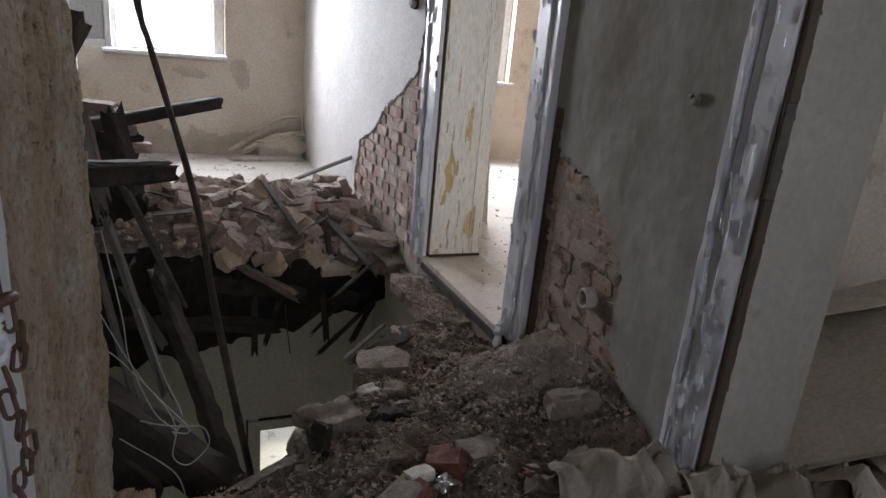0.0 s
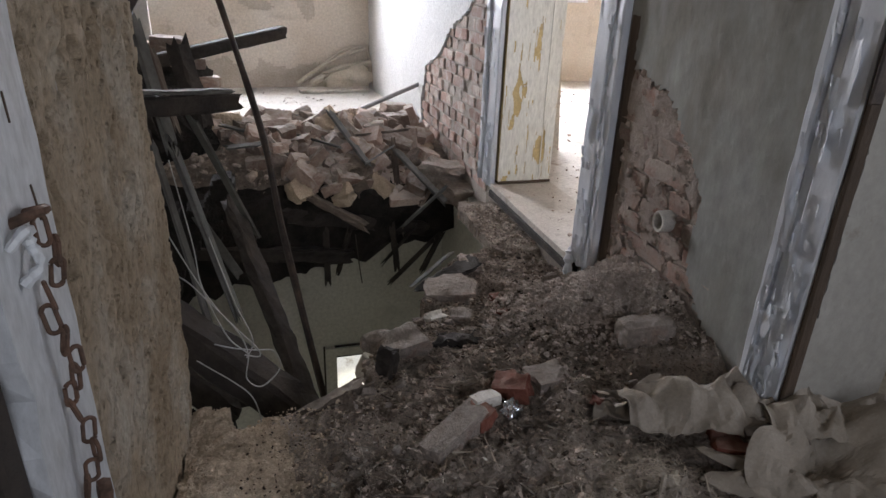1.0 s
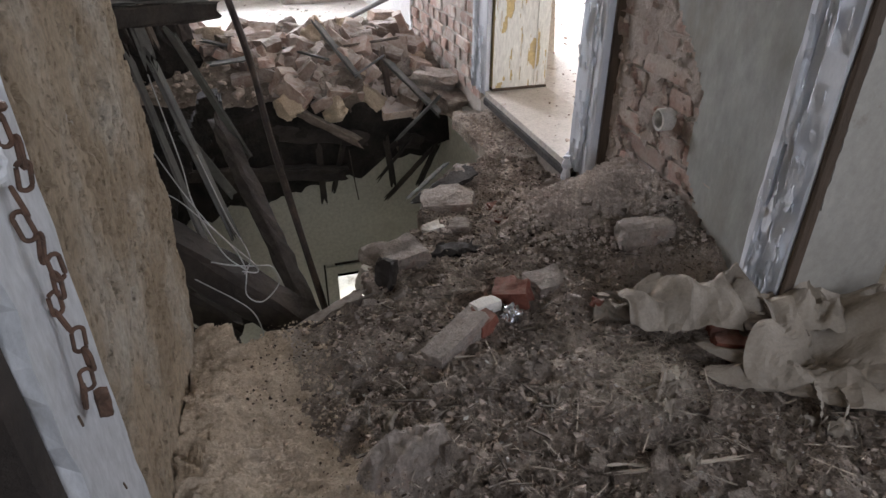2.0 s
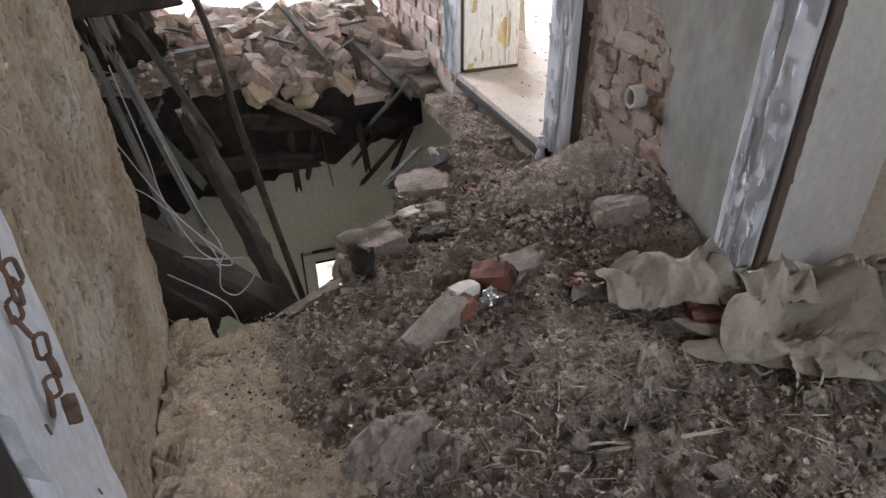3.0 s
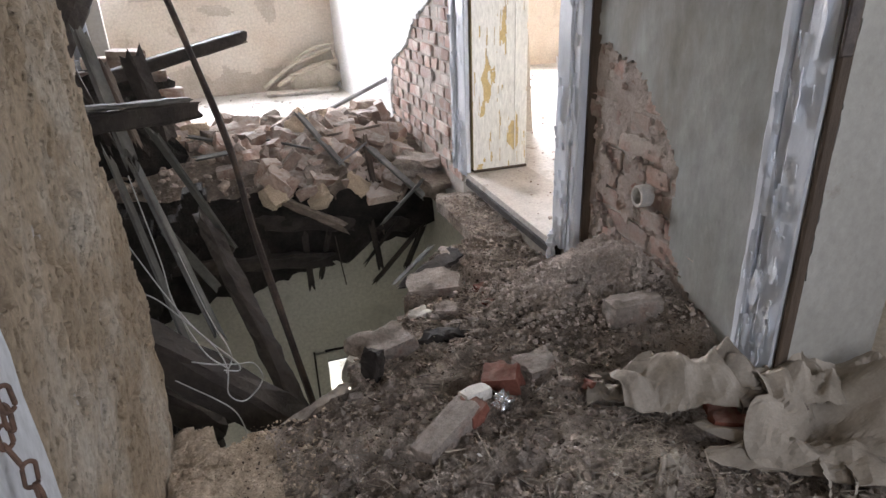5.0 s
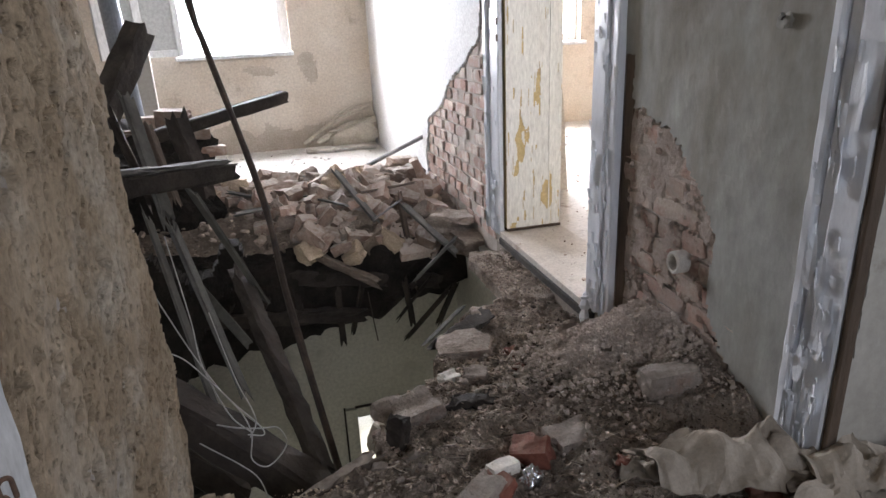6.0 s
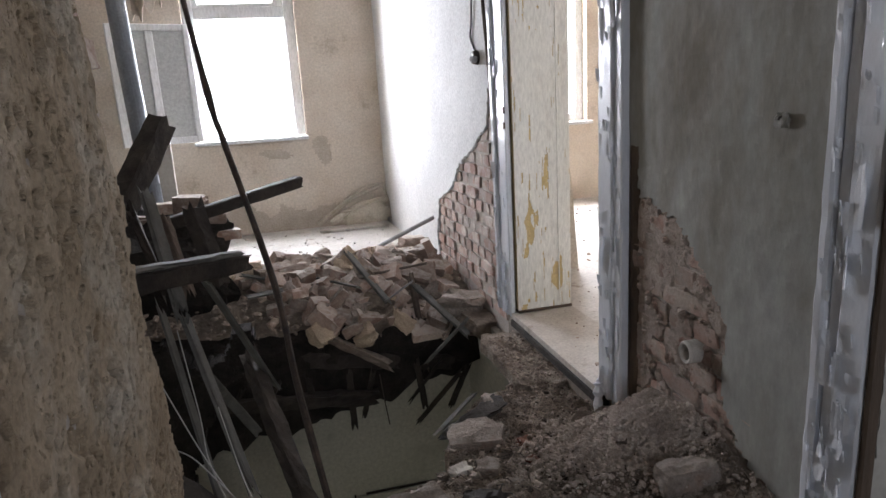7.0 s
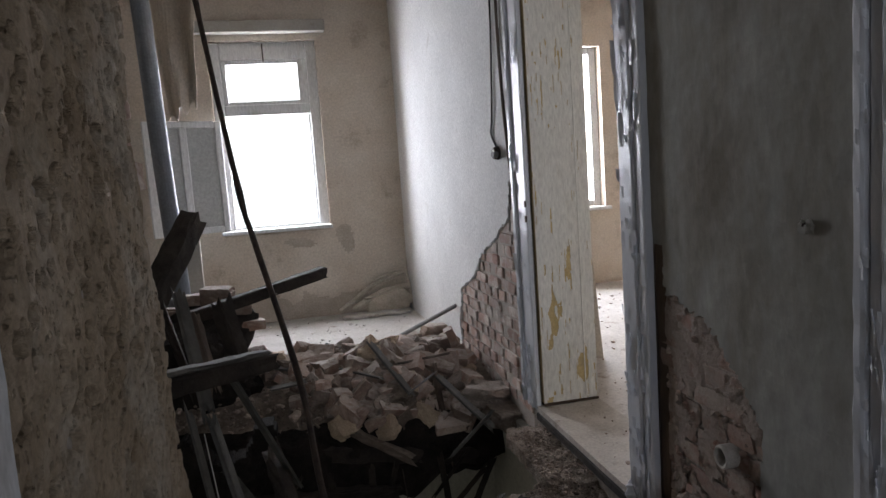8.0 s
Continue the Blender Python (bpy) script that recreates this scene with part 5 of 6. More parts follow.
# cables
for k, pts_ in enumerate(([(-0.1, 2.2, 0.42), (0.0, 2.05, 0.28), (0.07, 1.95, 0.20), (0.13, 1.86, 0.16), (0.15, 1.84, 0.10), (0.14, 1.84, 0.02), (0.18, 1.85, -0.02), (0.235, 1.86, 0.03), (0.22, 1.86, 0.09), (0.17, 1.86, 0.10), (0.08, 1.9, 0.10), (-0.1, 2.0, 0.12)],
                          [(-0.12, 2.1, 0.28), (-0.02, 2.02, 0.27), (0.06, 1.95, 0.21), (0.12, 1.88, 0.17), (0.175, 1.84, 0.12), (0.18, 1.84, 0.09), (0.14, 1.84, 0.10)],
                          [(-0.05, 2.3, 0.55), (0.01, 2.1, 0.35), (0.03, 2.02, 0.24), (0.09, 1.93, 0.12), (0.15, 1.86, 0.09)],
                          [(0.05, 2.2, 0.32), (0.12, 1.95, 0.22), (0.16, 1.85, 0.17), (0.165, 1.84, 0.13), (0.145, 1.84, 0.09)],
                          [(-0.1, 2.0, 0.10), (0.0, 1.92, 0.05), (0.1, 1.86, 0.0), (0.15, 1.83, -0.04), (0.17, 1.80, -0.10), (0.17, 1.79, -0.16)])):
    tagged(part("cable", tube_bm(curve_points(pts_, 8), 0.0018, 6), M_WIRE), "tangled pale electric cable hanging at the hole", "cable", "tangled cables")
# near-black sheet that stands for the darkness behind the fallen timbers
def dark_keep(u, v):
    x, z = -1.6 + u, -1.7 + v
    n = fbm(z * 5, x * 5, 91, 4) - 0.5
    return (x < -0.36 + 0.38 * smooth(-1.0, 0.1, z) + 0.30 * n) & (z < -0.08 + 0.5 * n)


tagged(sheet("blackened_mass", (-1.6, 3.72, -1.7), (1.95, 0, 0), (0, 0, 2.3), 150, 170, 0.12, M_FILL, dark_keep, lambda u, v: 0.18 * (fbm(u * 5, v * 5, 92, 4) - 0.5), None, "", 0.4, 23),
       "mass of collapsed floor, near-black for the shade behind the timbers", "rubble", kind="stuff")
# loose bricks stacked at the far left, plaster rag hanging
for x, y, z, rz, m_ in ((-0.42, 4.75, 0.60, 5, 0), (-0.28, 4.72, 0.61, -8, 11), (-0.52, 4.8, 0.52, 20, 2), (-0.35, 4.8, 0.50, 0, 3), (-0.20, 4.8, 0.50, 10, 4), (-0.3, 4.8, 0.40, 4, 5), (-0.5, 4.8, 0.40, -4, 1), (-0.12, 4.8, 0.38, 14, 0)):
    block("brick", BR[m_], pose(x, y, z, 0, 4, rz), "dusty brick stacked on the far rubble", "brick", "bricks of the rubble heap")
# mass below the stack takes the same shade colour
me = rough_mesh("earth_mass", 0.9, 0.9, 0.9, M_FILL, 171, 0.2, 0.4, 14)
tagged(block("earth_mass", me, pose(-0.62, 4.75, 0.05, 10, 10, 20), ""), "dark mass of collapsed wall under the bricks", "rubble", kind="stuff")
bm = bmesh.new()
g = bmesh.ops.create_grid(bm, x_segments=14, y_segments=22, size=0.5)
for v in bm.verts:
    u, w = v.co.x + 0.5, v.co.y + 0.5
    v.co = Vector((-0.62 + 0.38 * u * (0.5 + 0.5 * w) + 0.08 * (1 - w), 5.22 + 0.05 * math.sin(u * 9 + w * 4) + 0.03 * math.sin(w * 13), 1.82 + 1.34 * w + 0.12 * u * (1 - w) + 0.04 * math.sin(u * 17)))
ex = bmesh.ops.extrude_face_region(bm, geom=bm.faces[:])
bmesh.ops.translate(bm, vec=(0, 0.012, 0), verts=[v for v in ex["geom"] if isinstance(v, bmesh.types.BMVert)])
bmesh.ops.recalc_face_normals(bm, faces=bm.faces[:])
tagged(part("hanging_lining", bm, M_FAR), "torn sheet of beige lining hanging from the ceiling", "lining sheet")
tagged(part("leaning_panel", box_bm(-0.80, 6.05, 0.0, -0.55, 6.10, 0.98, 0.004), M_JAMB), "pale panel standing under the window", "panel")

# ---- bricks and stones on the hall debris ----
def gz(x, y):
    return float(ground(x, y))


def floor_block(name, sx, sy, sz, material, x, y, z, rx, ry, rz, label, category, seed, rough=0.05, chip=0.25):
    me_ = rough_mesh(name, sx, sy, sz, material, seed, rough * 2.0, chip * 1.6)
    return block(name, me_, pose(x, y, z, rx, ry, rz), label, category)


floor_block("stone_block", 0.215, 0.17, 0.10, M_BRICKG, 0.935, 2.44, -0.10, 4, -3, -14, "pale mortar-covered brick block at the rim of the hole", "brick", 201, 0.06, 0.28)
floor_block("stone_block", 0.19, 0.125, 0.11, M_BRICKG, 0.61, 1.955, -0.02, 6, -6, 12, "grey masonry block with clinging mortar on the rim", "brick", 202, 0.07, 0.3)
floor_block("mortar_clod", 0.07, 0.08, 0.08, M_CHIPL, 0.525, 1.92, -0.06, 20, 10, 40, "pale pebbly mortar clod beside the block", "rubble", 203, 0.12, 0.3)
floor_block("stone", 0.07, 0.05, 0.04, M_CHIPL, 0.80, 2.20, -0.065, 5, 5, 20, "small pale stone on the debris", "stone", 204, 0.12)
floor_block("stone", 0.08, 0.06, 0.045, M_BRICKG, 0.90, 2.18, -0.06, 5, -5, -30, "small greyish stone on the debris", "stone", 205, 0.12)
floor_block("red_brick", 0.10, 0.075, 0.10, M_BRICKR, 0.875, 1.605, 0.025, 14, -12, -32, "broken red brick standing in the debris", "brick", 206, 0.04, 0.25)
floor_block("white_brick", 0.085, 0.045, 0.03, M_CHIPL, 0.765, 1.545, 0.055, -8, 6, 18, "brick piece with a whitish painted face", "brick", 207, 0.03, 0.15)
floor_block("brick", 0.205, 0.072, 0.06, M_BRICKG, 0.655, 1.455, 0.03, -6, -8, 34, "mortar-smeared brick lying in the debris", "brick", 208, 0.035, 0.2)
floor_block("brick_piece", 0.07, 0.075, 0.055, M_BRICKR, 0.735, 1.505, 0.036, 4, -8, 34, "pale red broken brick end", "brick", 209, 0.04, 0.2)
floor_block("brick", 0.165, 0.085, 0.075, M_BRICKG, 1.35, 1.705, 0.105, -4, -3, -4, "grey brick lying at the foot of the sand heap", "brick", 210, 0.03, 0.16)
floor_block("brick_piece", 0.06, 0.04, 0.03, M_BRICKR, 1.10, 2.35, -0.09, 5, 8, 15, "small red brick chip", "brick", 211, 0.1)
floor_block("brick_piece", 0.07, 0.04, 0.03, M_BRICKR, 1.06, 2.16, -0.05, 5, 8, -15, "small red brick chip", "brick", 212, 0.1)
floor_block("brick_piece", 0.06, 0.03, 0.025, M_BRICKR, 1.09, 1.50, 0.03, 5, 30, 40, "small red brick chip", "brick", 213, 0.1)
floor_block("plaster_lump", 0.045, 0.06, 0.13, M_PIER, 0.018, 1.15, 0.06, 4, 6, 8, "broken lump of plaster at the foot of the pier", "plaster", 218, 0.08, 0.25)
floor_block("clod", 0.12, 0.10, 0.04, M_BRICKG, 1.01, 1.66, 0.015, 0, 0, 10, "flat lump of brown mortar", "earth clod", 215, 0.1, 0.2)
timber("board", (0.84, 2.50, -0.10), (1.10, 2.66, -0.065), 0.09, 0.02, M_CHAR, "dark rotten board sticking out at the rim", "board", seed=41, rough=0.2)
timber("wood_scrap", (0.80, 2.52, -0.08), (1.0, 2.70, -0.04), 0.018, 0.01, M_WOOD, "pale splinter at the rim", "wood scrap", seed=42, rough=0.25)
floor_block("mortar_clod", 0.10, 0.08, 0.06, M_BRICKG, 1.08, 2.70, -0.09, 8, 6, 10, "pale mortar clod on the rim", "rubble", 216, 0.12, 0.3)
floor_block("foil_scrap", 0.045, 0.035, 0.03, M_FOIL, 0.83, 1.505, 0.045, 20, 10, 30, "crumpled shiny foil scrap", "foil", 217, 0.2, 0.3)
tagged(part("peeled_strip", tube_bm(curve_points([(1.47, 2.47, 0.06), (1.46, 2.45, 0.02), (1.44, 2.42, -0.05), (1.43, 2.40, -0.10)], 5), [0.004, 0.012, 0.016, 0.02, 0.022, 0.022, 0.022, 0.02, 0.02, 0.02, 0.02, 0.018, 0.018, 0.015, 0.012, 0.004], 6, lump=0.3, seed=9), M_PAINTB), "white splinter of peeled paint at the casing foot", "paint strip")

# broken floor slab below the far threshold
slab = sheet("floor_slab", (1.20, 2.80, -0.098), (0.30, 0, 0), (0, 0.74, 0), 60, 140, 0.06, M_DEBRIS,
             lambda u, v: (u > 0.075 + 0.09 * (fbm(v * 9, u * 9, 121, 4) - 0.5) + 0.5 * np.maximum(0, v - 0.62) + 0.7 * np.maximum(0, 0.07 - v)) & (v < 0.70),
             lambda u, v: 0.04 * (fbm(u * 12, v * 12, 122, 4, 0.65) - 0.5), None, "", 0.4, 27)
tagged(slab, "gritty broken edge of the concrete floor below the threshold", "floor", kind="structure")

# ---- loose debris ----
rngd = random.Random(77)


def spots(n, x0, x1, y0, y1, weight=None, up=0.0):
    out = []
    while len(out) < n:
        xy = np.array([(rngd.uniform(x0, x1), rngd.uniform(y0, y1), rngd.random()) for k in range(2 * n)])
        good = floor_keep(xy[:, 0] + 0.3, xy[:, 1] + 2.2)
        zs_ = ground(xy[:, 0], xy[:, 1])
        out += [(x, y, float(z) + up) for (x, y, r), g_, z in zip(xy, good, zs_) if g_ and (weight is None or r <= weight(x, y))]
    return out[:n]


def mid_w(x, y):
    clear = 1.3 * math.exp(-((x / 0.33) ** 4)) * (y < 1.75) + math.exp(-(((x - 1.42) / 0.24) ** 2 + ((y - 2.0) / 0.22) ** 2))
    return max(0.02, 1 - 1.1 * clear)


scatter("rubble_chips", spots(14000, 0.0, 1.49, 0.7, 3.5, mid_w), (0.0018, 0.0095), M_CHIP, "small chips of mortar and brick covering the floor", 101, 0.7, angular=True)
scatter("dark_chips", spots(3000, 0.0, 1.49, 0.7, 3.4, mid_w), (0.002, 0.011), M_CHIPD, "dark bits of rotten wood and ash over the floor", 102, 0.7, angular=True)
scatter("pale_chips", spots(900, 0.0, 1.49, 0.75, 3.4, mid_w), (0.002, 0.009), M_CHIPL, "pale plaster flakes scattered over the floor", 103, 0.35)
scatter("splinters", spots(3000, 0.05, 1.9, 0.6, 2.4, mid_w), (0.0014, 0.0045), M_STICK, "straw and wood splinters over the floor", 104, stick=11.0)
scatter("sand_crumbs", spots(3000, 0.0, 0.42, 0.7, 1.74, lambda x, y: smooth(0.42, 0.2, x), 0.019), (0.0014, 0.007), M_SAND, "sandy crumbs at the foot of the pier", 105, 0.8)
scatter("mound_crumbs", spots(9000, 0.95, 1.49, 1.45, 2.5, lambda x, y: math.exp(-(((x - 1.41) / 0.24) ** 2 + ((y - 2.05) / 0.24) ** 2)), 0.022), (0.0025, 0.013), M_SANDG, "sandy crumbs on the heap by the wall", 106, 0.8)
scatter("rubble_lumps", spots(90, 0.15, 1.45, 1.2, 3.3, mid_w), (0.010, 0.028), M_BRICKG, "fist-sized lumps of mortar and brick", 107, 0.7)

tuft = []
while len(tuft) < 900:
    x, y = rngd.gauss(1.03, 0.09), rngd.gauss(1.17, 0.09)
    tuft.append((x, y, gz(x, y) + abs(rngd.gauss(0, 0.012))))
scatter("fibre_tuft", tuft, (0.0007, 0.0018), M_STICK, "matted pale fibres and straw in the dirt", 108, stick=22.0)
scatter("hair_straw", spots(2600, 0.25, 1.9, 0.6, 2.0, mid_w, 0.004), (0.0007, 0.002), M_STICK, "fine straw scattered over the dirt", 109, stick=16.0)

scatter("sand_spill", spots(2400, 0.12, 0.75, 0.6, 1.78, lambda x, y: math.exp(-((x - 0.25) / 0.2) ** 2), 0.002), (0.0012, 0.005), M_SAND, "sand and crumbs spilling over the dirt", 115, 0.8)
scatter("dirt_on_sand", spots(900, 0.12, 0.42, 0.6, 1.76, None, 0.008), (0.0015, 0.006), M_CHIPD, "dark dirt specks on the sand", 116, 0.7)
scatter("earth_clods", spots(800, 0.3, 1.48, 0.75, 3.4, mid_w, 0.002), (0.006, 0.026), M_DEBRIS, "crumbling clods of brown earth", 117, 0.75, angular=True)
scatter("wood_chips", spots(800, 0.3, 1.48, 0.9, 2.9, mid_w, 0.004), (0.003, 0.010), M_LATH, "dark splintered wood bits in the dirt", 118, stick=4.0)

rngs = random.Random(91)
scatter("slab_crumbs", [(rngs.uniform(1.28, 1.49), rngs.uniform(2.85, 3.42), -0.098 + rngs.uniform(0, 0.008)) for k in range(1300)], (0.002, 0.013), M_CHIP, "mortar crumbs on the broken floor edge", 119, 0.7)

# sand skins over the debris: bank at the pier, heap by the wall
def sand_cover(name, x0, x1, y0, y1, shape, label, seed, material):
    nu, nv = int((x1 - x0) / 0.008), int((y1 - y0) / 0.008)
    ob_ = sheet(name, (x0, y0, 0), (x1 - x0, 0, 0), (0, y1 - y0, 0), nu, nv, 0.02, material,
                lambda u, v: (shape(x0 + u, y0 + v) + 0.7 * (fbm((x0 + u) * 9, (y0 + v) * 9, seed, 4) - 0.5) > 0.5) & floor_keep(x0 + u + 0.3, y0 + v + 2.2),
                lambda u, v: ground(x0 + u, y0 + v) + 0.001 + (0.016 + 0.034 * (fbm(u * 16, v * 16, seed + 1, 4, 0.7) - 0.5) + 0.016 * (fbm(u * 60, v * 60, seed + 2, 2) - 0.5)) * smooth(0.45, 1.0, shape(x0 + u, y0 + v)), None, "", 0.4, seed)
    return tagged(ob_, label, "sand", kind="stuff")


sand_cover("sand_bank", 0.0, 0.75, 0.4, 1.84, lambda x, y: 1.25 - (x / (0.36 + 0.16 * smooth(1.5, 0.9, y))) * (1.1 - 0.15 * np.sin(y * 7)) , "brown sand washed against the foot of the pier", 111, M_SAND)
sand_cover("sand_heap", 0.9, 1.50, 1.45, 2.5, lambda x, y: 1.7 * np.exp(-(((x - 1.41) / 0.28) ** 2 + ((y - 2.06) / 0.27) ** 2)), "heap of grey-brown sand against the wall", 113, M_SANDG)
sand_cover("earth_lump", 0.2, 0.75, 0.95, 1.3, lambda x, y: 1.6 * np.exp(-(((x - 0.435 - 0.5 * (y - 1.11)) / 0.10) ** 2 + ((y - 1.11) / 0.06) ** 2)), "dusty grey-brown lump of caked earth near the pier", 118, M_BRICKG)

# ---- crumpled tarpaulin at the near doorway ----
def crumpled(name, cx, cy, wx, wy, rz, height, seed, material, label, lift=0.0, curl=0.05, category="tarpaulin", base=None):
    """A stiff crumpled sheet: sharp folds, curled rim, some thickness."""
    n1, n2 = 60, 60
    a, b = np.meshgrid(np.linspace(-1, 1, n1 + 1), np.linspace(-1, 1, n2 + 1), indexing="ij")
    r = np.maximum(np.abs(a), np.abs(b))
    wob = 1 + 0.35 * (fbm(a * 1.7 + seed, b * 1.7, seed, 3) - 0.5) * r
    X, Y = a * wx / 2 * wob, b * wy / 2 * wob
    rng = random.Random(seed)
    tents = np.full_like(a, -1.0)
    for k in range(16):
        ang, ca, cb = rng.uniform(0, math.pi), rng.uniform(-0.75, 0.75), rng.uniform(-0.75, 0.75)
        across = (a - ca) * math.cos(ang) + (b - cb) * math.sin(ang)
        along = -(a - ca) * math.sin(ang) + (b - cb) * math.cos(ang)
        across = np.where(across > 0, across * rng.uniform(0.5, 1.0), -across * rng.uniform(2.0, 4.5))
        tents = np.maximum(tents, rng.uniform(0.55, 1.0) - across - 0.45 * np.abs(along + 0.1 * (vnoise(along * 3, across * 3, seed + k) - 0.5)))
    creases = np.abs(fbm(a * 2.6 + 3, b * 2.6 + 8, seed + 2, 2) - 0.5) * 2
    z = height * (np.maximum(tents, -0.1) * 0.95 - 0.14 * creases + 0.04 * (fbm(a * 6, b * 6, seed + 3, 2) - 0.5) + 0.10)
    z = z * smooth(1.05, 0.75, r) + curl * smooth(0.8, 1.0, r) * (fbm(a * 2, b * 2, seed + 5, 2) - 0.35) * 2
    c, s_ = math.cos(radians(rz)), math.sin(radians(rz))
    WX_, WY_ = cx + X * c - Y * s_, cy + X * s_ + Y * c
    base_z = ground(WX_, WY_) if base is None else base
    WZ = base_z + np.maximum(z, 0.0) + lift + 0.006
    v1 = np.stack([WX_, WY_, WZ], -1).reshape(-1, 3)
    v2 = v1 - np.array([0, 0, 0.004])
    w = n2 + 1
    fs = [(i * w + j, (i + 1) * w + j, (i + 1) * w + j + 1, i * w + j + 1) for i in range(n1) for j in range(n2)]
    m_ = len(v1)
    fs += [tuple(q + m_ for q in f[::-1]) for f in fs]
    rim = [i * w for i in range(n1 + 1)] + [n1 * w + j for j in range(1, n2 + 1)] + [i * w + n2 for i in range(n1 - 1, -1, -1)] + [j for j in range(n2 - 1, 0, -1)]
    for k in range(len(rim)):
        p, q = rim[k], rim[(k + 1) % len(rim)]
        fs.append((q, p, p + m_, q + m_))
    return tagged(mesh_object(name, np.concatenate([v1, v2]), fs, material), label, category)


def folded(name, cx, cy, wx, wy, rz, height, seed, material, label, lift=0.0, base=None, ridge=0.0, category="tarpaulin", n1=64, n2=48):
    """A stiff sheet of canvas with long straight creases, flat facets between them and a raised ridge along its length."""
    rng = random.Random(seed)
    a, b = np.meshgrid(np.linspace(-1, 1, n1 + 1), np.linspace(-1, 1, n2 + 1), indexing="ij")
    z = np.zeros_like(a)
    p, q = a * wx / wy, b.copy()
    for k in range(6):
        ang, off = rng.uniform(0, math.pi), rng.uniform(0, 1)
        freq = 0.30 + 0.13 * k
        d = (p * math.cos(ang) + q * math.sin(ang)) * freq + off
        t = d - np.floor(d)
        peak = rng.uniform(0.25, 0.75)
        z += (0.55 / freq) * np.where(t < peak, t / peak, (1 - t) / (1 - peak))
        # the sheet turns at each crease, so that the next creases break off there
        p, q = p + 0.5 * np.abs(t - peak) * math.sin(ang), q - 0.5 * np.abs(t - peak) * math.cos(ang)
    z = (z - z.min()) / (z.max() - z.min())
    top = np.maximum(0, 1 - np.abs(b - ridge) / np.where(b > ridge, 1.05 - ridge, 1.05 + ridge))
    z = height * (0.22 * top ** 0.7 + 1.75 * z * (0.30 + 0.70 * top) - 0.22)
    z = np.maximum(z, 0.0)
    wob = 1 + 0.75 * (fbm(a * 1.5 + seed, b * 1.5, seed + 1, 2) - 0.5)
    X, Y = a * wx / 2 * wob, b * wy / 2 * wob + 0.35 * wy * (fbm(a * 2, 0 * b, seed + 2, 2) - 0.5)
    c, s_ = math.cos(radians(rz)), math.sin(radians(rz))
    px, py = cx + X * c - Y * s_, cy + X * s_ + Y * c
    ground_z = ground(cx + 0 * px, cy + 0 * py) * 0.5 + ground(px, py) * 0.5 if base is None else base
    v1 = np.stack([px, py, ground_z + z + lift + 0.006], -1).reshape(-1, 3)
    v2 = v1 - np.array([0, 0, 0.003])
    w = n2 + 1
    fs = [(i * w + j, (i + 1) * w + j, (i + 1) * w + j + 1, i * w + j + 1) for i in range(n1) for j in range(n2)]
    m_ = len(v1)
    fs += [tuple(t + m_ for t in f[::-1]) for f in fs]
    rim = [i * w for i in range(n1 + 1)] + [n1 * w + j for j in range(1, n2 + 1)] + [i * w + n2 for i in range(n1 - 1, -1, -1)] + [j for j in range(n2 - 1, 0, -1)]
    for k in range(len(rim)):
        g_, h_ = rim[k], rim[(k + 1) % len(rim)]
        fs.append((h_, g_, g_ + m_, h_ + m_))
    return tagged(mesh_object(name, np.concatenate([v1, v2]), fs, material), label, category)


def ribbon(name, points, width, material, label, category, seed, twist=1.0):
    """A torn, twisted strip of film or canvas along a line."""
    rng = random.Random(seed)
    pts_ = curve_points(points, 6)
    verts_, faces_ = [], []
    n = len(pts_)
    turn = rng.uniform(0, 3)
    for k, p in enumerate(pts_):
        t = (pts_[min(k + 1, n - 1)] - pts_[max(k - 1, 0)]).normalized()
        side_ = t.cross(Vector((0, 0, 1))).normalized()
        turn += twist * rng.uniform(-0.35, 0.45)
        d = (side_ * math.cos(turn * 0.5) + Vector((0, 0, 1)) * abs(math.sin(turn * 0.5)) * 0.6) * width * (0.25 + 0.75 * math.sin(math.pi * (k + 0.6) / (n + 0.2))) * rng.uniform(0.6, 1.2)
        for q in (p - d * 0.5, p + Vector((0, 0, width * 0.12 * rng.random())), p + d * 0.5):
            verts_ += [q, q - Vector((0, 0, 0.0012))]
    for k in range(n - 1):
        o = k * 6
        faces_ += [(o, o + 2, o + 8, o + 6), (o + 2, o + 4, o + 10, o + 8), (o + 1, o + 7, o + 9, o + 3), (o + 3, o + 9, o + 11, o + 5), (o, o + 6, o + 7, o + 1), (o + 4, o + 5, o + 11, o + 10)]
    return tagged(mesh_object(name, verts_, faces_, material), label, category)


folded("tarpaulin", 1.675, 1.11, 0.60, 0.29, -27, 0.14, 503, M_CLOTH, "stiff crumpled grey-beige tarpaulin lying in the doorway", 0.0, ridge=0.35)
folded("tarpaulin", 1.255, 1.385, 0.38, 0.20, -12, 0.10, 508, M_CLOTH, "folded end of a grey-beige tarpaulin on rubble", 0.035, ridge=0.2, n1=48, n2=36)
folded("tarpaulin", 1.50, 1.30, 0.30, 0.13, -18, 0.07, 513, M_CLOTH, "narrow fold of grey-beige tarpaulin below the casing", 0.06, ridge=0.0, n1=40, n2=24)
folded("tarpaulin", 1.50, 1.045, 0.60, 0.13, -33, 0.030, 512, M_CLOTH, "flat lower hem of the grey-beige tarpaulin", 0.0, ridge=0.3, n1=50, n2=20)
folded("tarpaulin", 1.60, 1.215, 0.34, 0.13, -12, 0.06, 521, M_CLOTH, "raised fold of grey-beige tarpaulin over the larger sheet", 0.065, ridge=0.1, n1=44, n2=24)
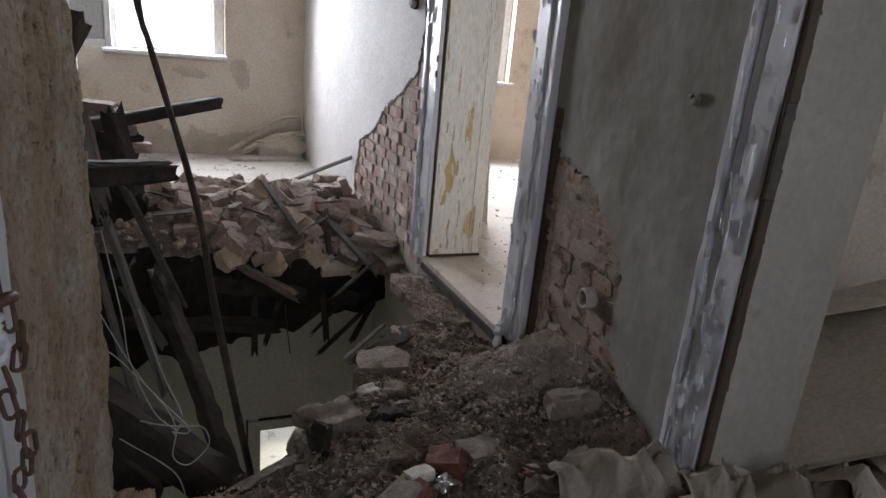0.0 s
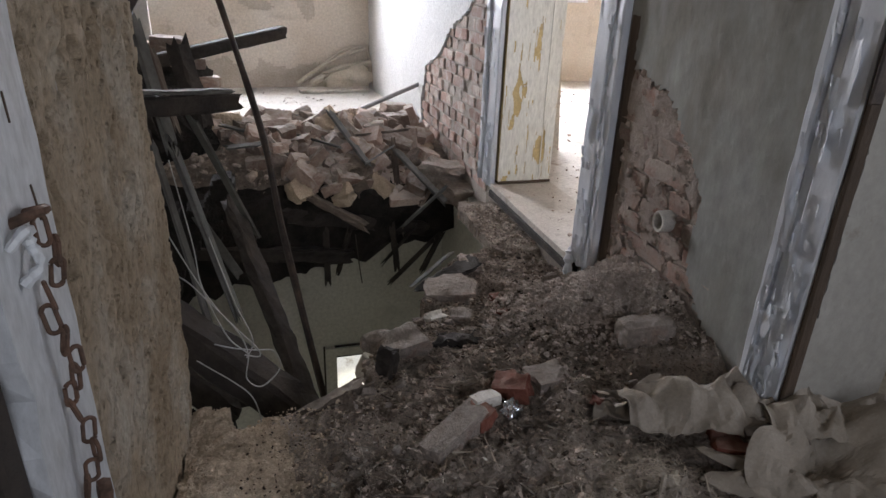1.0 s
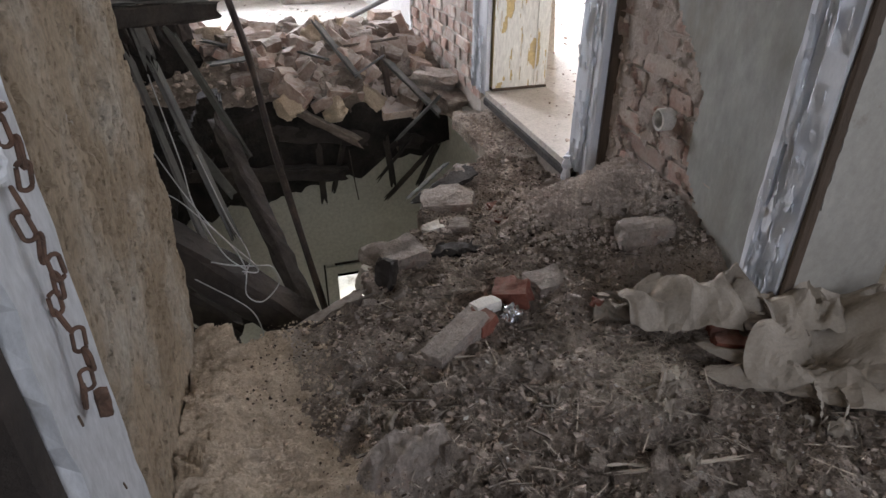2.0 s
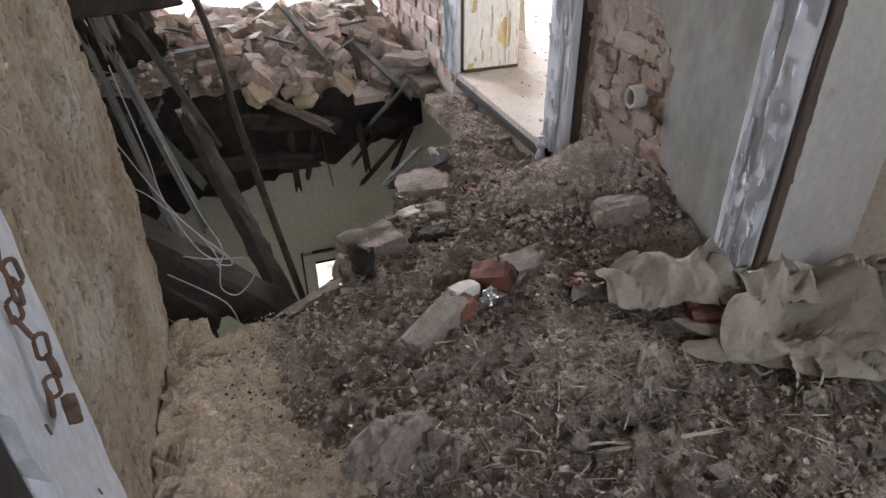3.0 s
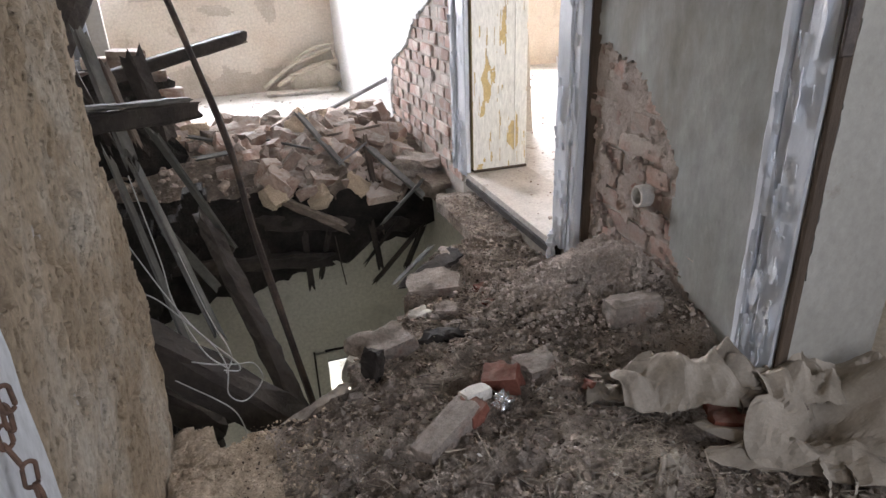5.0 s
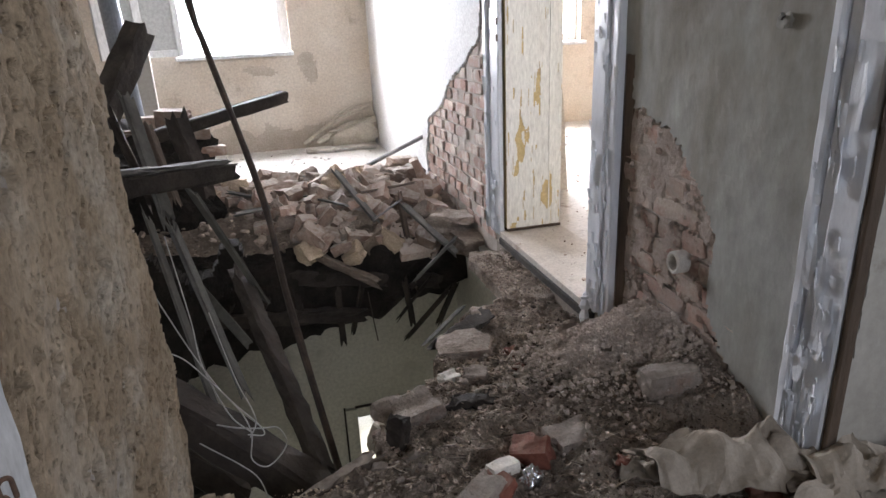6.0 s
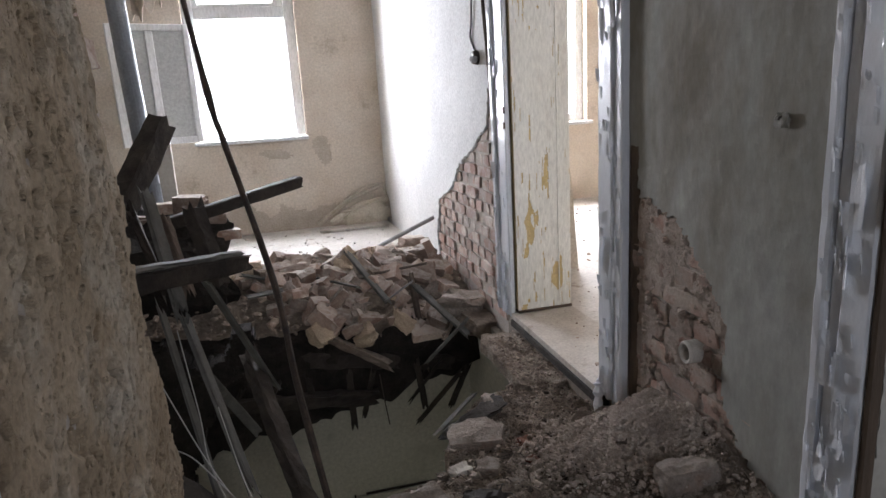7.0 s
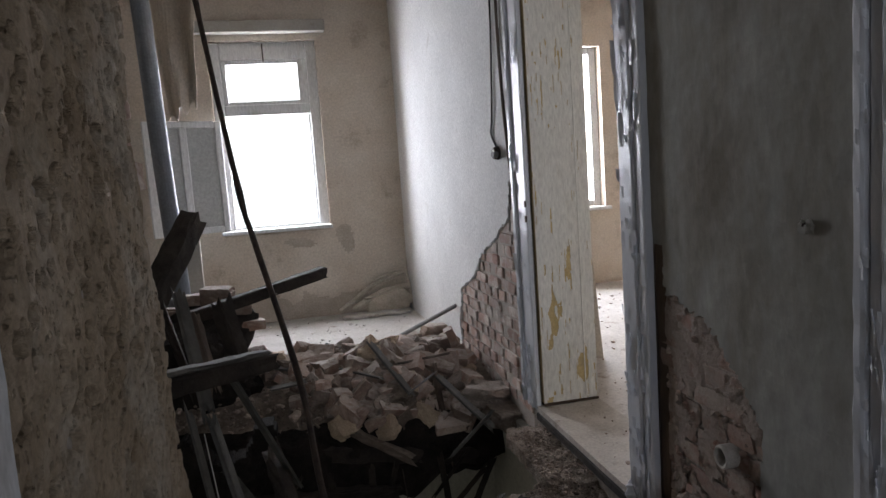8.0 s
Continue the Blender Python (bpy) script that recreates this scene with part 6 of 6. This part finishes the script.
folded("tarpaulin", 1.77, 1.07, 0.30, 0.15, -42, 0.06, 527, M_CLOTH, "crumpled fold of grey-beige tarpaulin over the larger sheet", 0.07, ridge=0.2, n1=44, n2=24)
folded("tarpaulin", 2.12, 1.02, 0.75, 0.55, 10, 0.16, 515, M_CLOTH, "crumpled grey-beige tarpaulin spread in the side room", 0.0, base=0.0, ridge=0.3)
folded("tarpaulin", 1.125, 1.455, 0.13, 0.07, -20, 0.03, 519, M_CLOTH, "small torn corner of tarpaulin", 0.01, n1=24, n2=16)
floor_block("brick", 0.16, 0.12, 0.10, M_LATH, 1.44, 1.255, 0.05, 10, 0, -20, "dark brick lump under the tarpaulin", "brick", 221, 0.06, 0.3)
floor_block("brick", 0.15, 0.10, 0.08, M_BRICKR, 1.355, 1.245, 0.03, 10, 0, -24, "dark red brick under the tarpaulin", "brick", 222, 0.04, 0.2)
ribbon("canvas_strip", [(1.43, 1.06, 0.035), (1.40, 1.02, 0.04), (1.375, 0.98, 0.03), (1.335, 0.945, 0.025), (1.31, 0.92, 0.03)], 0.045, M_CLOTH, "torn twisted strip hanging from the tarpaulin", "canvas strip", 3)
ribbon("canvas_strip", [(1.47, 1.03, 0.03), (1.45, 0.98, 0.03), (1.40, 0.945, 0.035)], 0.04, M_CLOTH, "torn twisted strip hanging from the tarpaulin", "canvas strip", 5)
ribbon("film_strip", [(0.77, 1.00, 0.012), (0.86, 0.985, 0.02), (0.93, 0.965, 0.012), (0.985, 0.925, 0.02), (1.00, 0.915, 0.03), (1.07, 0.875, 0.012)], 0.016, M_CLOTH, "long torn strip of dirty plastic film", "plastic strip", 7, 1.4)
ribbon("film_strip", [(0.98, 1.09, 0.04), (1.04, 1.12, 0.05), (1.08, 1.14, 0.055), (1.12, 1.18, 0.06)], 0.045, M_SHEET, "crumpled piece of whitish plastic film", "plastic strip", 8)
sill = sheet("threshold_near", (1.55, -0.15, 0.012), (0.29, 0, 0), (0, 1.40, 0), 20, 70, 0.05, M_SILL, None, lambda u, v: 0.004 * (fbm(u * 8, v * 4, 131, 3) - 0.5), None, "", 0.3, 29)
tagged(sill, "worn grey painted sill board of the near doorway", "threshold", kind="structure")
# fallen sheets in the near side room
for k, (p, q, w_, h_) in enumerate((((2.05, 1.75, 0.05), (3.1, 1.3, 0.45), 0.8, 0.012), ((2.2, 1.2, 0.03), (3.2, 1.0, 0.30), 0.6, 0.012), ((2.3, 1.85, 0.30), (3.2, 1.75, 0.40), 0.3, 0.012))):
    timber("fallen_sheet", p, q, w_, h_, M_SHEET, "cream-coloured sheet fallen in the side room", "sheet", roll=0.25 * (k - 1), seed=60 + k, rough=0.03, split=0.02)
# torn scraps
for k, (x, y, s_) in enumerate(((1.09, 1.13, 0.07), (1.04, 1.10, 0.09), (1.0, 0.95, 0.05), (1.38, 0.93, 0.05), (1.34, 0.97, 0.06), (0.43, 1.25, 0.05), (1.2, 0.9, 0.06))):
    crumpled("plastic_scrap", x, y, s_, s_ * 0.5, k * 47, 0.022, 530 + k, M_CLOTH, "small torn scrap of pale plastic film", 0.0, 0.03, "plastic scrap")
timber("batten", (0.85, 0.97, 0.012), (1.13, 0.93, 0.015), 0.007, 0.006, M_STICK, "thin pale batten in the dirt", "wood scrap", seed=65, rough=0.2)
